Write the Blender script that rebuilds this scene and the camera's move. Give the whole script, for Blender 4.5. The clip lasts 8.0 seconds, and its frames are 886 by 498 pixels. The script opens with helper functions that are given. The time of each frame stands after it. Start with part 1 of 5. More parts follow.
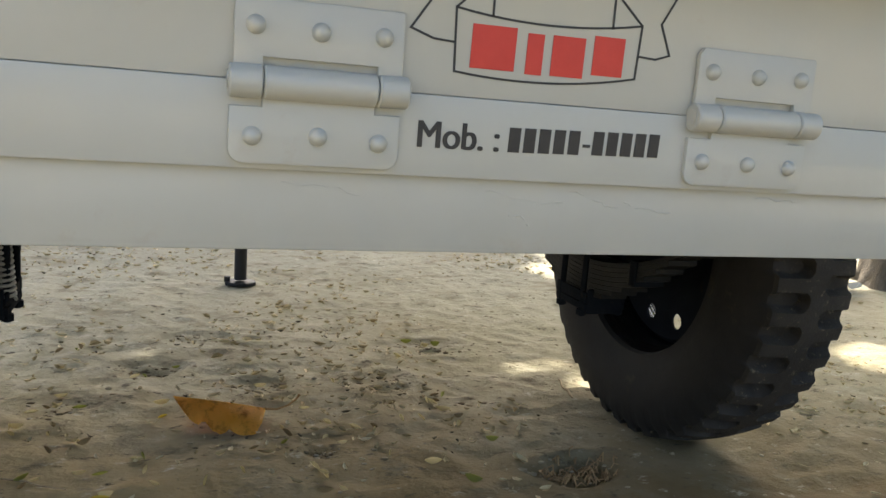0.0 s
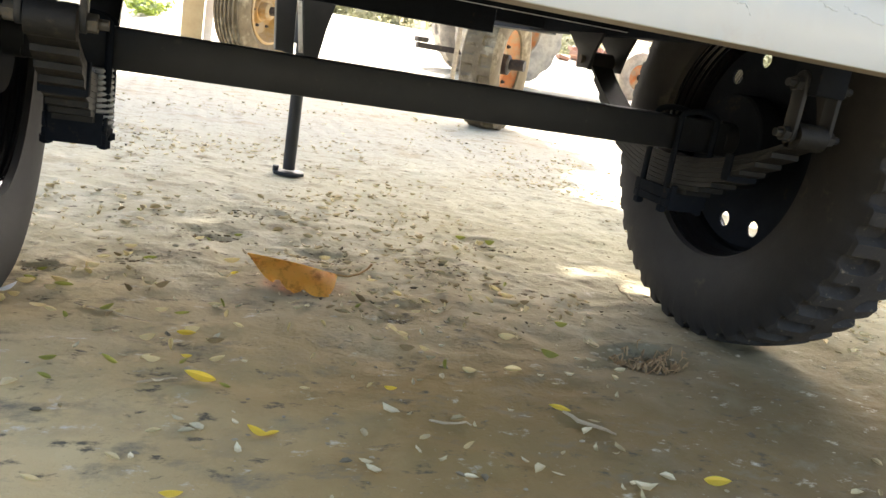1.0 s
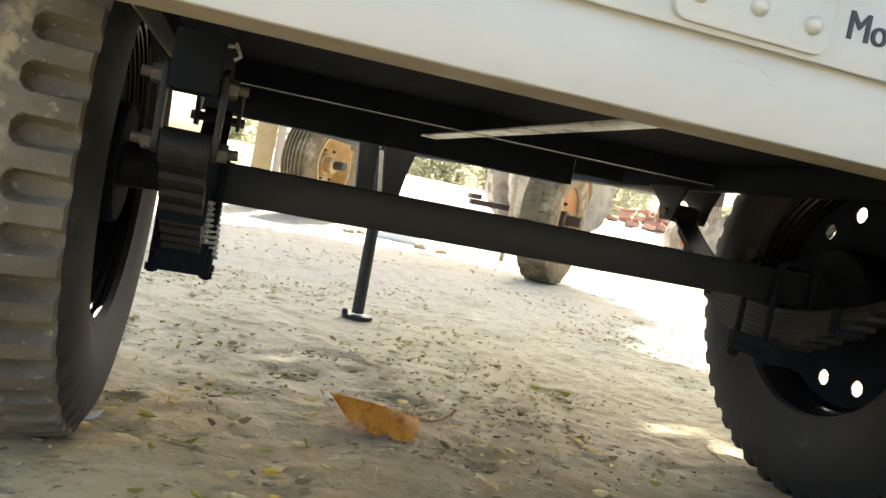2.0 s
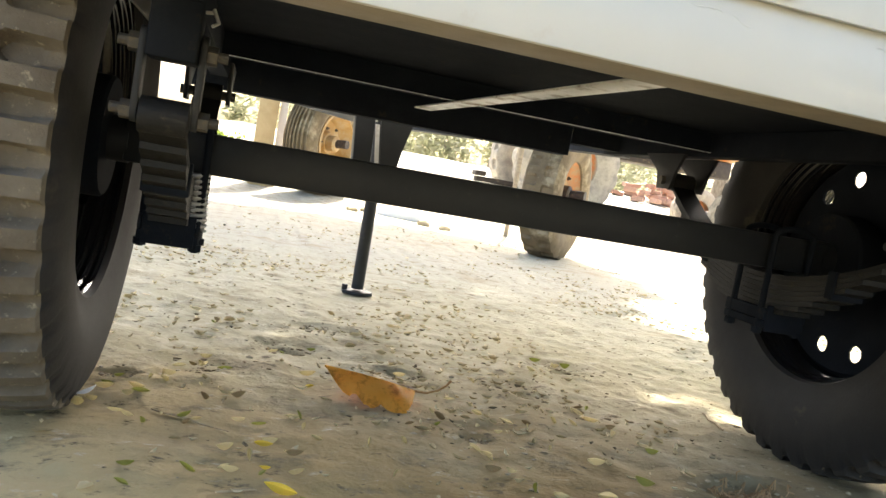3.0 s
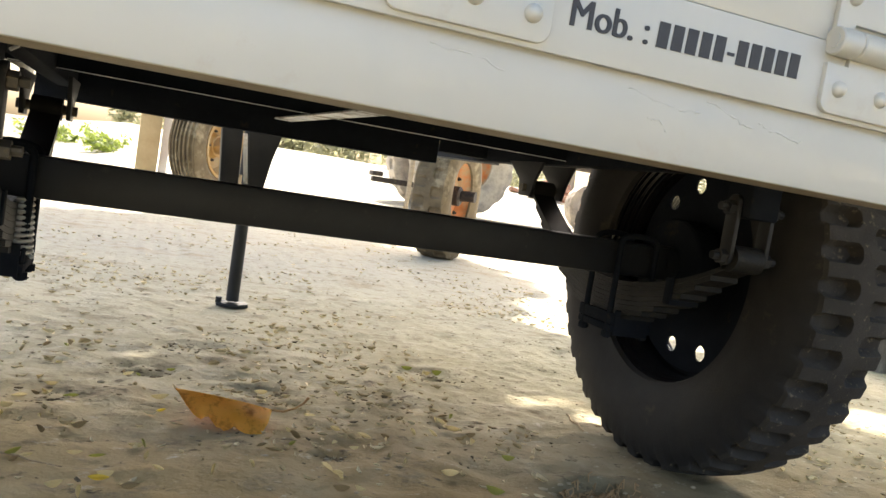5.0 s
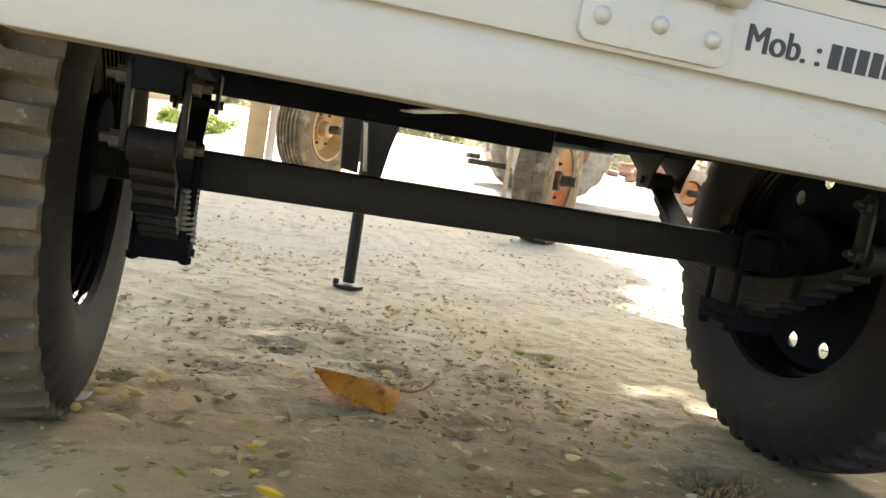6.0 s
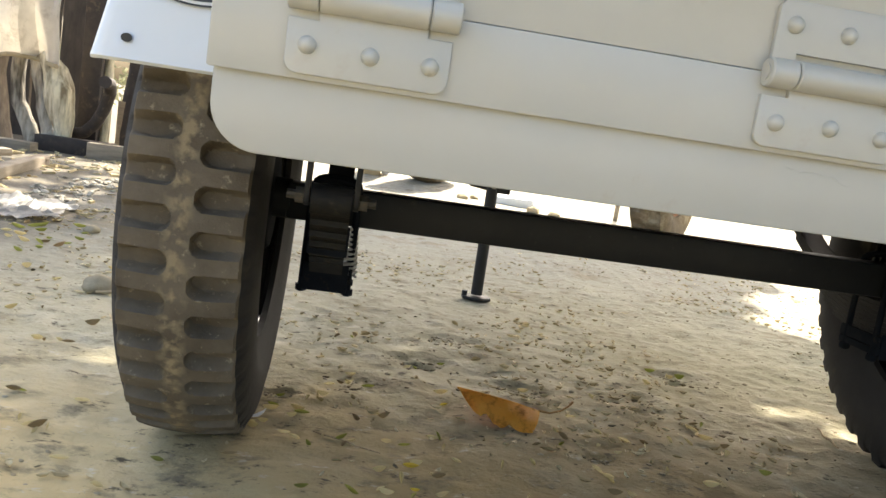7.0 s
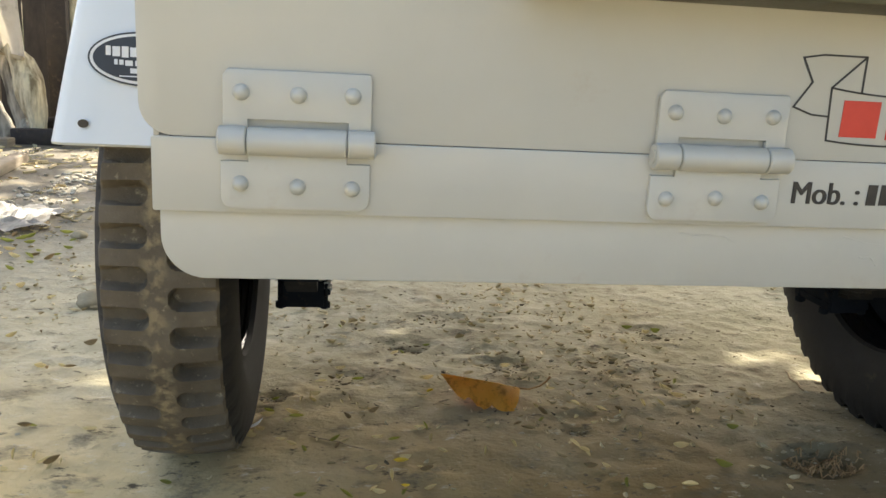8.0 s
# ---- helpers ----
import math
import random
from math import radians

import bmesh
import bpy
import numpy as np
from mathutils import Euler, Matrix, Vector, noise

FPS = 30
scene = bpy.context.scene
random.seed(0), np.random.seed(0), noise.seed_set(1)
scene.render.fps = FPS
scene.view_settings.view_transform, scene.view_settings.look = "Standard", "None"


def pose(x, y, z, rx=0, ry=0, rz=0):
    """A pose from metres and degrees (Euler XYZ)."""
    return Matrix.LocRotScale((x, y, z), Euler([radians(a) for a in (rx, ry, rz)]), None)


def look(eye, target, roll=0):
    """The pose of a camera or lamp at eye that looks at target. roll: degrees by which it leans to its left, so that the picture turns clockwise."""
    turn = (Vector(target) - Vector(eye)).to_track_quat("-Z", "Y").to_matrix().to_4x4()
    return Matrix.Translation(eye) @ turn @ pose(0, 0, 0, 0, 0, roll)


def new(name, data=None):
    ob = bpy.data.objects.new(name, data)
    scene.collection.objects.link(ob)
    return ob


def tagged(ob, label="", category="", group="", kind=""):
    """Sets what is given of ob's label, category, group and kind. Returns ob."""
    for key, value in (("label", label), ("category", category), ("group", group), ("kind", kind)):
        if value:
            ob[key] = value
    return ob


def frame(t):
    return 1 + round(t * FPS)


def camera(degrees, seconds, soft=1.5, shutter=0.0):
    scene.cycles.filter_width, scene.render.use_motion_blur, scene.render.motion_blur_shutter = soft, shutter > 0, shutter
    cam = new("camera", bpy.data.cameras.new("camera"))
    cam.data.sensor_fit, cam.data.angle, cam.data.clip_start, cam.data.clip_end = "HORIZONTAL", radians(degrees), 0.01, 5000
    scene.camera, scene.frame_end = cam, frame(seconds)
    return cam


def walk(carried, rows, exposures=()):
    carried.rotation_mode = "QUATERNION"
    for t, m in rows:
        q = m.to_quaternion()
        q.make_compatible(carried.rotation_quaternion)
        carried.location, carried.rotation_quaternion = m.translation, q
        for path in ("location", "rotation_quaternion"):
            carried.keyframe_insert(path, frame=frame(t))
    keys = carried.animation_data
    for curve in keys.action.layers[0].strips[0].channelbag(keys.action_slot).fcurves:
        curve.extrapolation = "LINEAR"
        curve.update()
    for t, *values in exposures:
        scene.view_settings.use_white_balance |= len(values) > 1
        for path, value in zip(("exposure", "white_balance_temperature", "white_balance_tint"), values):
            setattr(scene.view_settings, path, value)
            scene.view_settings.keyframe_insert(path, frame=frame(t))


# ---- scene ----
cam = camera(57.9, 8.0)
PATH = [
    (0, (-0.051, 0.038, 0.635), (0.591, 1.901, 0.291), 4.4),
    (0.3, (-0.112, 0.038, 0.588), (0.451, 1.917, 0.222), 6.1),
    (0.5, (-0.134, 0.04, 0.553), (0.383, 1.928, 0.144), 6.9),
    (0.7, (-0.163, 0.049, 0.516), (0.344, 1.917, 0.035), 6.5),
    (1, (-0.188, 0.07, 0.486), (0.459, 1.901, 0.01), 9.7),
    (1.3, (-0.224, 0.089, 0.481), (0.411, 1.958, 0.138), 11.4),
    (1.5, (-0.254, 0.088, 0.484), (0.317, 1.996, 0.303), 11.0),
    (1.7, (-0.262, 0.110, 0.468), (0.235, 2.004, 0.366), 11.2),
    (2.8, (-0.245, 0.12, 0.429), (0.249, 2.049, 0.243), 10.9),
    (3, (-0.231, 0.119, 0.434), (0.26, 2.05, 0.258), 10.1),
    (3.2, (-0.214, 0.118, 0.439), (0.316, 2.038, 0.271), 9.9),
    (3.5, (-0.19, 0.123, 0.441), (0.418, 2.02, 0.265), 9.4),
    (3.8, (-0.166, 0.123, 0.445), (0.500, 2.003, 0.276), 9.2),
    (4, (-0.148, 0.123, 0.448), (0.545, 1.992, 0.281), 9.2),
    (4.2, (-0.136, 0.121, 0.454), (0.586, 1.979, 0.287), 9.0),
    (5.3, (-0.15, 0.085, 0.485), (0.544, 1.955, 0.351), 9.3),
    (5.5, (-0.172, 0.078, 0.486), (0.465, 1.968, 0.344), 9.5),
    (5.8, (-0.205, 0.071, 0.489), (0.344, 1.979, 0.307), 9.6),
    (6, (-0.225, 0.065, 0.493), (0.28, 1.987, 0.267), 9.6),
    (6.3, (-0.252, 0.057, 0.499), (0.227, 1.980, 0.220), 9.9),
    (6.5, (-0.264, 0.043, 0.521), (0.169, 1.976, 0.247), 9.4),
    (6.7, (-0.284, 0.026, 0.543), (0.101, 1.974, 0.271), 9.3),
    (7, (-0.313, 0.006, 0.563), (-0.068, 1.97, 0.277), 8.6),
    (7.2, (-0.323, -0.003, 0.577), (-0.105, 1.948, 0.267), 8.4),
    (7.4, (-0.322, -0.022, 0.602), (-0.053, 1.926, 0.264), 8.1),
    (7.5, (-0.316, -0.025, 0.613), (-0.037, 1.915, 0.219), 7.8),
    (7.7, (-0.306, -0.037, 0.648), (-0.022, 1.901, 0.205), 5.7),
    (8, (-0.282, -0.053, 0.708), (-0.012, 1.879, 0.265), 3.0),
]
walk(cam, [(t, look(eye, target, roll)) for t, eye, target, roll in PATH], exposures=[(0, 1.58, 6560, 8), (0.5, 2.17, 6580, 8), (1, 2.62, 6500, 10), (1.5, 2.30, 6570, 8), (3, 2.55, 6670, 8), (3.5, 2.45, 6740, 8), (4.2, 2.41, 6790, 8), (5.5, 2.16, 6740, 11), (6, 2.20, 6750, 10), (6.5, 2.23, 6790, 10), (7, 1.89, 6760, 9), (7.5, 1.82, 6810, 8), (8, 1.76, 6880, 7)])

# ---- light ----
TO_SUN = Vector((0.24, 0.63, 0.74)).normalized()
world = bpy.data.worlds.new("sky")
scene.world = world
world.use_nodes = True
wn = world.node_tree
sky = wn.nodes.new("ShaderNodeTexSky")
sky.sky_type = "NISHITA"
sky.sun_disc = False
sky.sun_elevation = math.asin(TO_SUN.z)
sky.sun_rotation = math.atan2(TO_SUN.x, TO_SUN.y)
sky.air_density, sky.dust_density, sky.ozone_density = 1.0, 6.0, 1.0
wn.links.new(sky.outputs["Color"], wn.nodes["Background"].inputs["Color"])
wn.nodes["Background"].inputs["Strength"].default_value = 0.15
sun = new("sun", bpy.data.lights.new("sun", "SUN"))
sun.data.energy, sun.data.angle, sun.data.color = 4.5, radians(0.53), (1.0, 0.95, 0.86)
sun.matrix_basis = look((0, 0, 20), Vector((0, 0, 20)) - TO_SUN)

# ---- materials ----


def material(name, low, high, rough=0.6, metal=0.0, scale=8.0, fine=90.0, bump=0.15, coat=0.0, spread=0.5,
             dust=None, dust_amount=0.0, dust_scale=14.0, per="", spec=0.5, rough_vary=0.12, distance=0.004, stretch=(1, 1, 1), wave=0.0):
    """Two-scale procedural surface: low and high colours mixed by noise, fine grain as relief, and an optional dust layer."""
    m = bpy.data.materials.new(name)
    m.use_nodes = True
    n, l = m.node_tree.nodes, m.node_tree.links
    b = n["Principled BSDF"]
    b.inputs["Metallic"].default_value = metal
    b.inputs["Coat Weight"].default_value = coat
    b.inputs["Specular IOR Level"].default_value = spec
    b.inputs["Coat Roughness"].default_value = 0.12
    co = n.new("ShaderNodeTexCoord")
    mp = n.new("ShaderNodeMapping")
    mp.inputs["Scale"].default_value = stretch
    l.new(co.outputs["Object"], mp.inputs["Vector"])

    def tex(s, detail=6.0, ro=0.6):
        t = n.new("ShaderNodeTexNoise")
        t.inputs["Scale"].default_value, t.inputs["Detail"].default_value, t.inputs["Roughness"].default_value = s, detail, ro
        l.new(mp.outputs["Vector"], t.inputs["Vector"])
        return t.outputs["Fac"]

    def ramp(fac, a, c):
        r = n.new("ShaderNodeMapRange")
        r.inputs["From Min"].default_value, r.inputs["From Max"].default_value = a, c
        l.new(fac, r.inputs["Value"])
        return r.outputs["Result"]

    def mix(fac, a, c):
        x = n.new("ShaderNodeMix")
        x.data_type = "RGBA"
        if isinstance(fac, float):
            x.inputs["Factor"].default_value = fac
        else:
            l.new(fac, x.inputs["Factor"])
        for sock, v in ((x.inputs["A"], a), (x.inputs["B"], c)):
            if isinstance(v, tuple):
                sock.default_value = (*v, 1)
            else:
                l.new(v, sock)
        return x.outputs["Result"]

    coarse, grain = tex(scale), tex(fine, 4.0, 0.7)
    colour = mix(ramp(coarse, 0.5 - spread / 2, 0.5 + spread / 2), low, high)
    if per:
        if per == "island":
            rnd = n.new("ShaderNodeNewGeometry").outputs["Random Per Island"]
        else:
            rnd = n.new("ShaderNodeObjectInfo").outputs["Random"]
        colour = mix(rnd, low, high)
        hs = n.new("ShaderNodeHueSaturation")
        mr = n.new("ShaderNodeMapRange")
        mr.inputs["To Min"].default_value, mr.inputs["To Max"].default_value = 0.7, 1.25
        l.new(coarse, mr.inputs["Value"])
        l.new(mr.outputs["Result"], hs.inputs["Value"])
        l.new(colour, hs.inputs["Color"])
        colour = hs.outputs["Color"]
    rough_out = ramp(grain, 0.0, 1.0)
    rr = n.new("ShaderNodeMapRange")
    rr.inputs["To Min"].default_value, rr.inputs["To Max"].default_value = max(0.02, rough - rough_vary), min(1.0, rough + rough_vary)
    l.new(rough_out, rr.inputs["Value"])
    rough_out = rr.outputs["Result"]
    if dust:
        d = ramp(tex(dust_scale, 8.0, 0.7), 0.62 - dust_amount * 0.5, 0.72 - dust_amount * 0.3)
        colour = mix(d, colour, dust)
        rm = n.new("ShaderNodeMix")
        l.new(d, rm.inputs["Factor"])
        l.new(rough_out, rm.inputs["A"])
        rm.inputs["B"].default_value = 0.95
        rough_out = rm.outputs["Result"]
    l.new(colour, b.inputs["Base Color"])
    l.new(rough_out, b.inputs["Roughness"])
    if bump:
        bp = n.new("ShaderNodeBump")
        bp.inputs["Strength"].default_value, bp.inputs["Distance"].default_value = bump, distance
        l.new(grain, bp.inputs["Height"])
        if wave:
            sheet = n.new("ShaderNodeBump")
            sheet.inputs["Strength"].default_value, sheet.inputs["Distance"].default_value = wave, 0.006
            l.new(tex(13.0, 3.0, 0.5), sheet.inputs["Height"])
            l.new(sheet.outputs["Normal"], bp.inputs["Normal"])
        l.new(bp.outputs["Normal"], b.inputs["Normal"])
    return m


M = dict(
    matt=material("matt_black_grime", (0.0110, 0.0130, 0.0175), (0.0175, 0.0205, 0.0265), 0.8, spec=0.03, scale=14, fine=150, bump=0.25, dust=(0.04, 0.034, 0.026), dust_amount=0.02, dust_scale=20),
    board=material("dark_olive_paint", (0.075, 0.070, 0.040), (0.11, 0.10, 0.06), 0.5, scale=10, fine=160, bump=0.1),
    rope=material("pale_wire", (0.46, 0.45, 0.43), (0.60, 0.59, 0.56), 0.5, scale=60, fine=240, bump=0.2),
    paint=material("cream_white_paint", (0.466, 0.463, 0.424), (0.514, 0.511, 0.468), 0.36, scale=5, fine=240, bump=0.05, coat=0.2, rough_vary=0.05, dust=(0.47, 0.44, 0.385), dust_amount=0.03, dust_scale=9, distance=0.0006, wave=0.5),
    # fender white made lighter and bluer than the body, to carry sky light
    fender=material("sky_lit_white_paint", (0.70, 0.75, 0.80), (0.76, 0.80, 0.84), 0.30, scale=4, fine=220, bump=0.02, coat=0.3, rough_vary=0.03, distance=0.0004),
    underlip=material("primed_lip", (0.19, 0.155, 0.115), (0.28, 0.235, 0.18), 0.6, scale=22, fine=160, bump=0.2),
    chassis=material("black_chassis_paint", (0.0145, 0.0155, 0.018), (0.024, 0.0255, 0.028), 0.5, spec=0.3, scale=14, fine=180, bump=0.18, dust=(0.06, 0.055, 0.05), dust_amount=0.01, dust_scale=20, distance=0.001),
    spring=material("dusty_spring_steel", (0.011, 0.0108, 0.0105), (0.020, 0.019, 0.0175), 0.55, spec=0.25, scale=30, fine=200, bump=0.3, dust=(0.07, 0.06, 0.042), dust_amount=0.05, dust_scale=26),
    bolt=material("worn_bolt_steel", (0.055, 0.050, 0.042), (0.105, 0.095, 0.080), 0.5, metal=0.4, scale=60, fine=300, bump=0.3, dust=(0.16, 0.13, 0.09), dust_amount=0.22, dust_scale=60),
    baresteel=material("pale_mill_steel", (0.58, 0.58, 0.57), (0.74, 0.73, 0.71), 0.34, metal=0.25, scale=9, fine=140, bump=0.2, dust=(0.24, 0.19, 0.13), dust_amount=0.25),
    rubber=material("black_sidewall_rubber", (0.021, 0.020, 0.0195), (0.032, 0.030, 0.0285), 0.7, spec=0.2, scale=16, fine=240, bump=0.2, dust=(0.07, 0.06, 0.046), dust_amount=0.02, dust_scale=11),
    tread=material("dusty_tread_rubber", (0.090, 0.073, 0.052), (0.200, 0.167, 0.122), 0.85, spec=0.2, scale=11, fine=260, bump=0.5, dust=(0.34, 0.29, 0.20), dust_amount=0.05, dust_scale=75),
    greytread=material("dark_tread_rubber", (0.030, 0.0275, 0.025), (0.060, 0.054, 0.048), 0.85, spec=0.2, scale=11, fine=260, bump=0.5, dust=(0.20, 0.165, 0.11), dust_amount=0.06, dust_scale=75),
    rim=material("black_rim_enamel", (0.008, 0.008, 0.009), (0.014, 0.014, 0.014), 0.07, spec=0.8, scale=18, fine=200, bump=0.0, rough_vary=0.03),
    ink=material("black_sign_paint", (0.014, 0.013, 0.015), (0.03, 0.028, 0.03), 0.4, scale=40, fine=300, bump=0.05),
    red=material("red_sign_paint", (0.56, 0.030, 0.018), (0.66, 0.048, 0.030), 0.38, scale=30, fine=300, bump=0.05),
    navy=material("dark_sticker_vinyl", (0.02, 0.023, 0.03), (0.035, 0.038, 0.045), 0.35, scale=30, fine=200, bump=0.03),
    whitevinyl=material("white_sticker_vinyl", (0.74, 0.75, 0.76), (0.82, 0.82, 0.82), 0.4, scale=30, fine=200, bump=0.03),
    orange=material("orange_tractor_paint", (0.50, 0.16, 0.045), (0.62, 0.24, 0.08), 0.5, scale=14, fine=120, bump=0.2, dust=(0.42, 0.31, 0.19), dust_amount=0.40, dust_scale=9),
    ochre=material("ochre_rim_paint", (0.30, 0.165, 0.045), (0.42, 0.26, 0.09), 0.55, scale=14, fine=120, bump=0.25, dust=(0.40, 0.30, 0.18), dust_amount=0.35, dust_scale=9),
    mudtyre=material("mud_caked_tyre", (0.085, 0.062, 0.035), (0.21, 0.158, 0.092), 0.95, scale=9, fine=70, bump=0.6, dust=(0.33, 0.27, 0.18), dust_amount=0.18, dust_scale=6),
    greytyre=material("dust_grey_tyre", (0.20, 0.18, 0.16), (0.36, 0.33, 0.29), 0.95, scale=9, fine=70, bump=0.5, dust=(0.45, 0.40, 0.33), dust_amount=0.4, dust_scale=6),
    darkmetal=material("rusty_dark_steel", (0.030, 0.025, 0.023), (0.06, 0.046, 0.038), 0.7, metal=0.2, scale=18, fine=130, bump=0.4, dust=(0.15, 0.115, 0.08), dust_amount=0.12),
    wood=material("weathered_plank", (0.20, 0.16, 0.115), (0.38, 0.32, 0.24), 0.9, scale=6, fine=60, bump=0.6, stretch=(1, 1, 6)),
    bark=material("grey_brown_bark", (0.12, 0.095, 0.07), (0.34, 0.28, 0.21), 0.95, scale=7, fine=42, bump=1.0, distance=0.02, stretch=(3, 3, 1)),
    greybark=material("pale_grey_bark", (0.10, 0.085, 0.065), (0.54, 0.49, 0.40), 0.95, spread=0.25, scale=8, fine=36, bump=1.0, distance=0.02, stretch=(2, 2, 0.4)),
    cutwood=material("stripped_pale_wood", (0.24, 0.185, 0.11), (0.82, 0.73, 0.53), 0.85, spread=0.25, scale=9, fine=30, bump=0.9, distance=0.015, stretch=(2, 2, 0.4)),
    cloth=material("faded_tarpaulin", (0.48, 0.46, 0.43), (0.78, 0.76, 0.72), 0.8, scale=9, fine=60, bump=0.6, distance=0.01, dust=(0.26, 0.23, 0.20), dust_amount=0.15, dust_scale=7),
    leaf=material("ground_litter", (0.42, 0.32, 0.16), (0.86, 0.73, 0.46), 0.8, spec=0.12, scale=40, fine=300, bump=0.2, per="island"),
    darklitter=material("dark_litter", (0.12, 0.095, 0.055), (0.29, 0.23, 0.14), 0.9, scale=40, fine=300, bump=0.3, per="island"),
    yellow=material("yellow_leaf", (0.80, 0.60, 0.05), (0.86, 0.70, 0.16), 0.6, scale=60, fine=240, bump=0.25, spread=0.3),
    paleleaf=material("pale_dry_leaf", (0.58, 0.48, 0.25), (0.80, 0.71, 0.46), 0.7, spec=0.15, scale=60, fine=240, bump=0.25),
    greenleaf=material("green_leaf", (0.20, 0.20, 0.045), (0.32, 0.30, 0.09), 0.6, scale=60, fine=240, bump=0.25),
    amber=material("amber_leaf", (0.84, 0.44, 0.05), (0.94, 0.57, 0.11), 0.55, scale=26, fine=180, bump=0.3, dust=(0.24, 0.09, 0.02), dust_amount=0.22, dust_scale=40, spread=0.4),
    debris=material("brown_debris", (0.24, 0.145, 0.065), (0.46, 0.31, 0.155), 0.9, scale=40, fine=160, bump=0.4, per="island"),
    brownleaf=material("brown_dry_leaf", (0.24, 0.165, 0.08), (0.40, 0.29, 0.15), 0.8, spec=0.15, scale=60, fine=240, bump=0.3),
    clod=material("dark_earth_clod", (0.27, 0.215, 0.135), (0.43, 0.36, 0.24), 0.95, scale=30, fine=120, bump=0.6, per="island", spec=0.08),
    crumb=material("dry_earth_crumb", (0.30, 0.245, 0.155), (0.52, 0.455, 0.33), 0.95, scale=30, fine=120, bump=0.5, per="island", spec=0.08),
    darkcrumb=material("dark_earth_flake", (0.17, 0.128, 0.075), (0.31, 0.245, 0.15), 0.95, scale=30, fine=120, bump=0.5, per="island", spec=0.08),
    rubble=material("pale_broken_stone", (0.34, 0.30, 0.235), (0.60, 0.55, 0.45), 0.9, scale=20, fine=90, bump=0.5, per="object", spec=0.08),
    sheeting=material("pale_plastic_sheet", (0.62, 0.585, 0.55), (0.78, 0.745, 0.70), 0.35, scale=9, fine=90, bump=0.2, dust=(0.45, 0.40, 0.34), dust_amount=0.2, dust_scale=12),
    darkwood=material("dark_weathered_board", (0.035, 0.030, 0.027), (0.085, 0.070, 0.058), 0.9, scale=6, fine=60, bump=0.5, stretch=(4, 4, 1)),
    stem=material("leaf_stem", (0.36, 0.18, 0.06), (0.48, 0.28, 0.10), 0.6, scale=50, fine=200, bump=0.2),
    twig=material("dry_twig", (0.36, 0.265, 0.15), (0.56, 0.44, 0.27), 0.9, scale=40, fine=160, bump=0.4),
    foliage=material("green_foliage", (0.05, 0.085, 0.018), (0.14, 0.19, 0.045), 0.6, scale=20, fine=90, bump=0.0, per="island"),
    farfoliage=material("hedge_foliage", (0.09, 0.10, 0.05), (0.17, 0.17, 0.09), 0.7, scale=20, fine=90, bump=0.0, per="island"),
    brick=material("old_red_brick", (0.30, 0.17, 0.12), (0.44, 0.28, 0.21), 0.9, scale=16, fine=120, bump=0.4, per="object"),
    stone=material("dusty_stone", (0.36, 0.285, 0.175), (0.49, 0.41, 0.28), 0.95, scale=14, fine=90, bump=0.6, spec=0.08),
    postpaint=material("ochre_post", (0.42, 0.30, 0.15), (0.55, 0.42, 0.24), 0.8, scale=9, fine=90, bump=0.3),
)


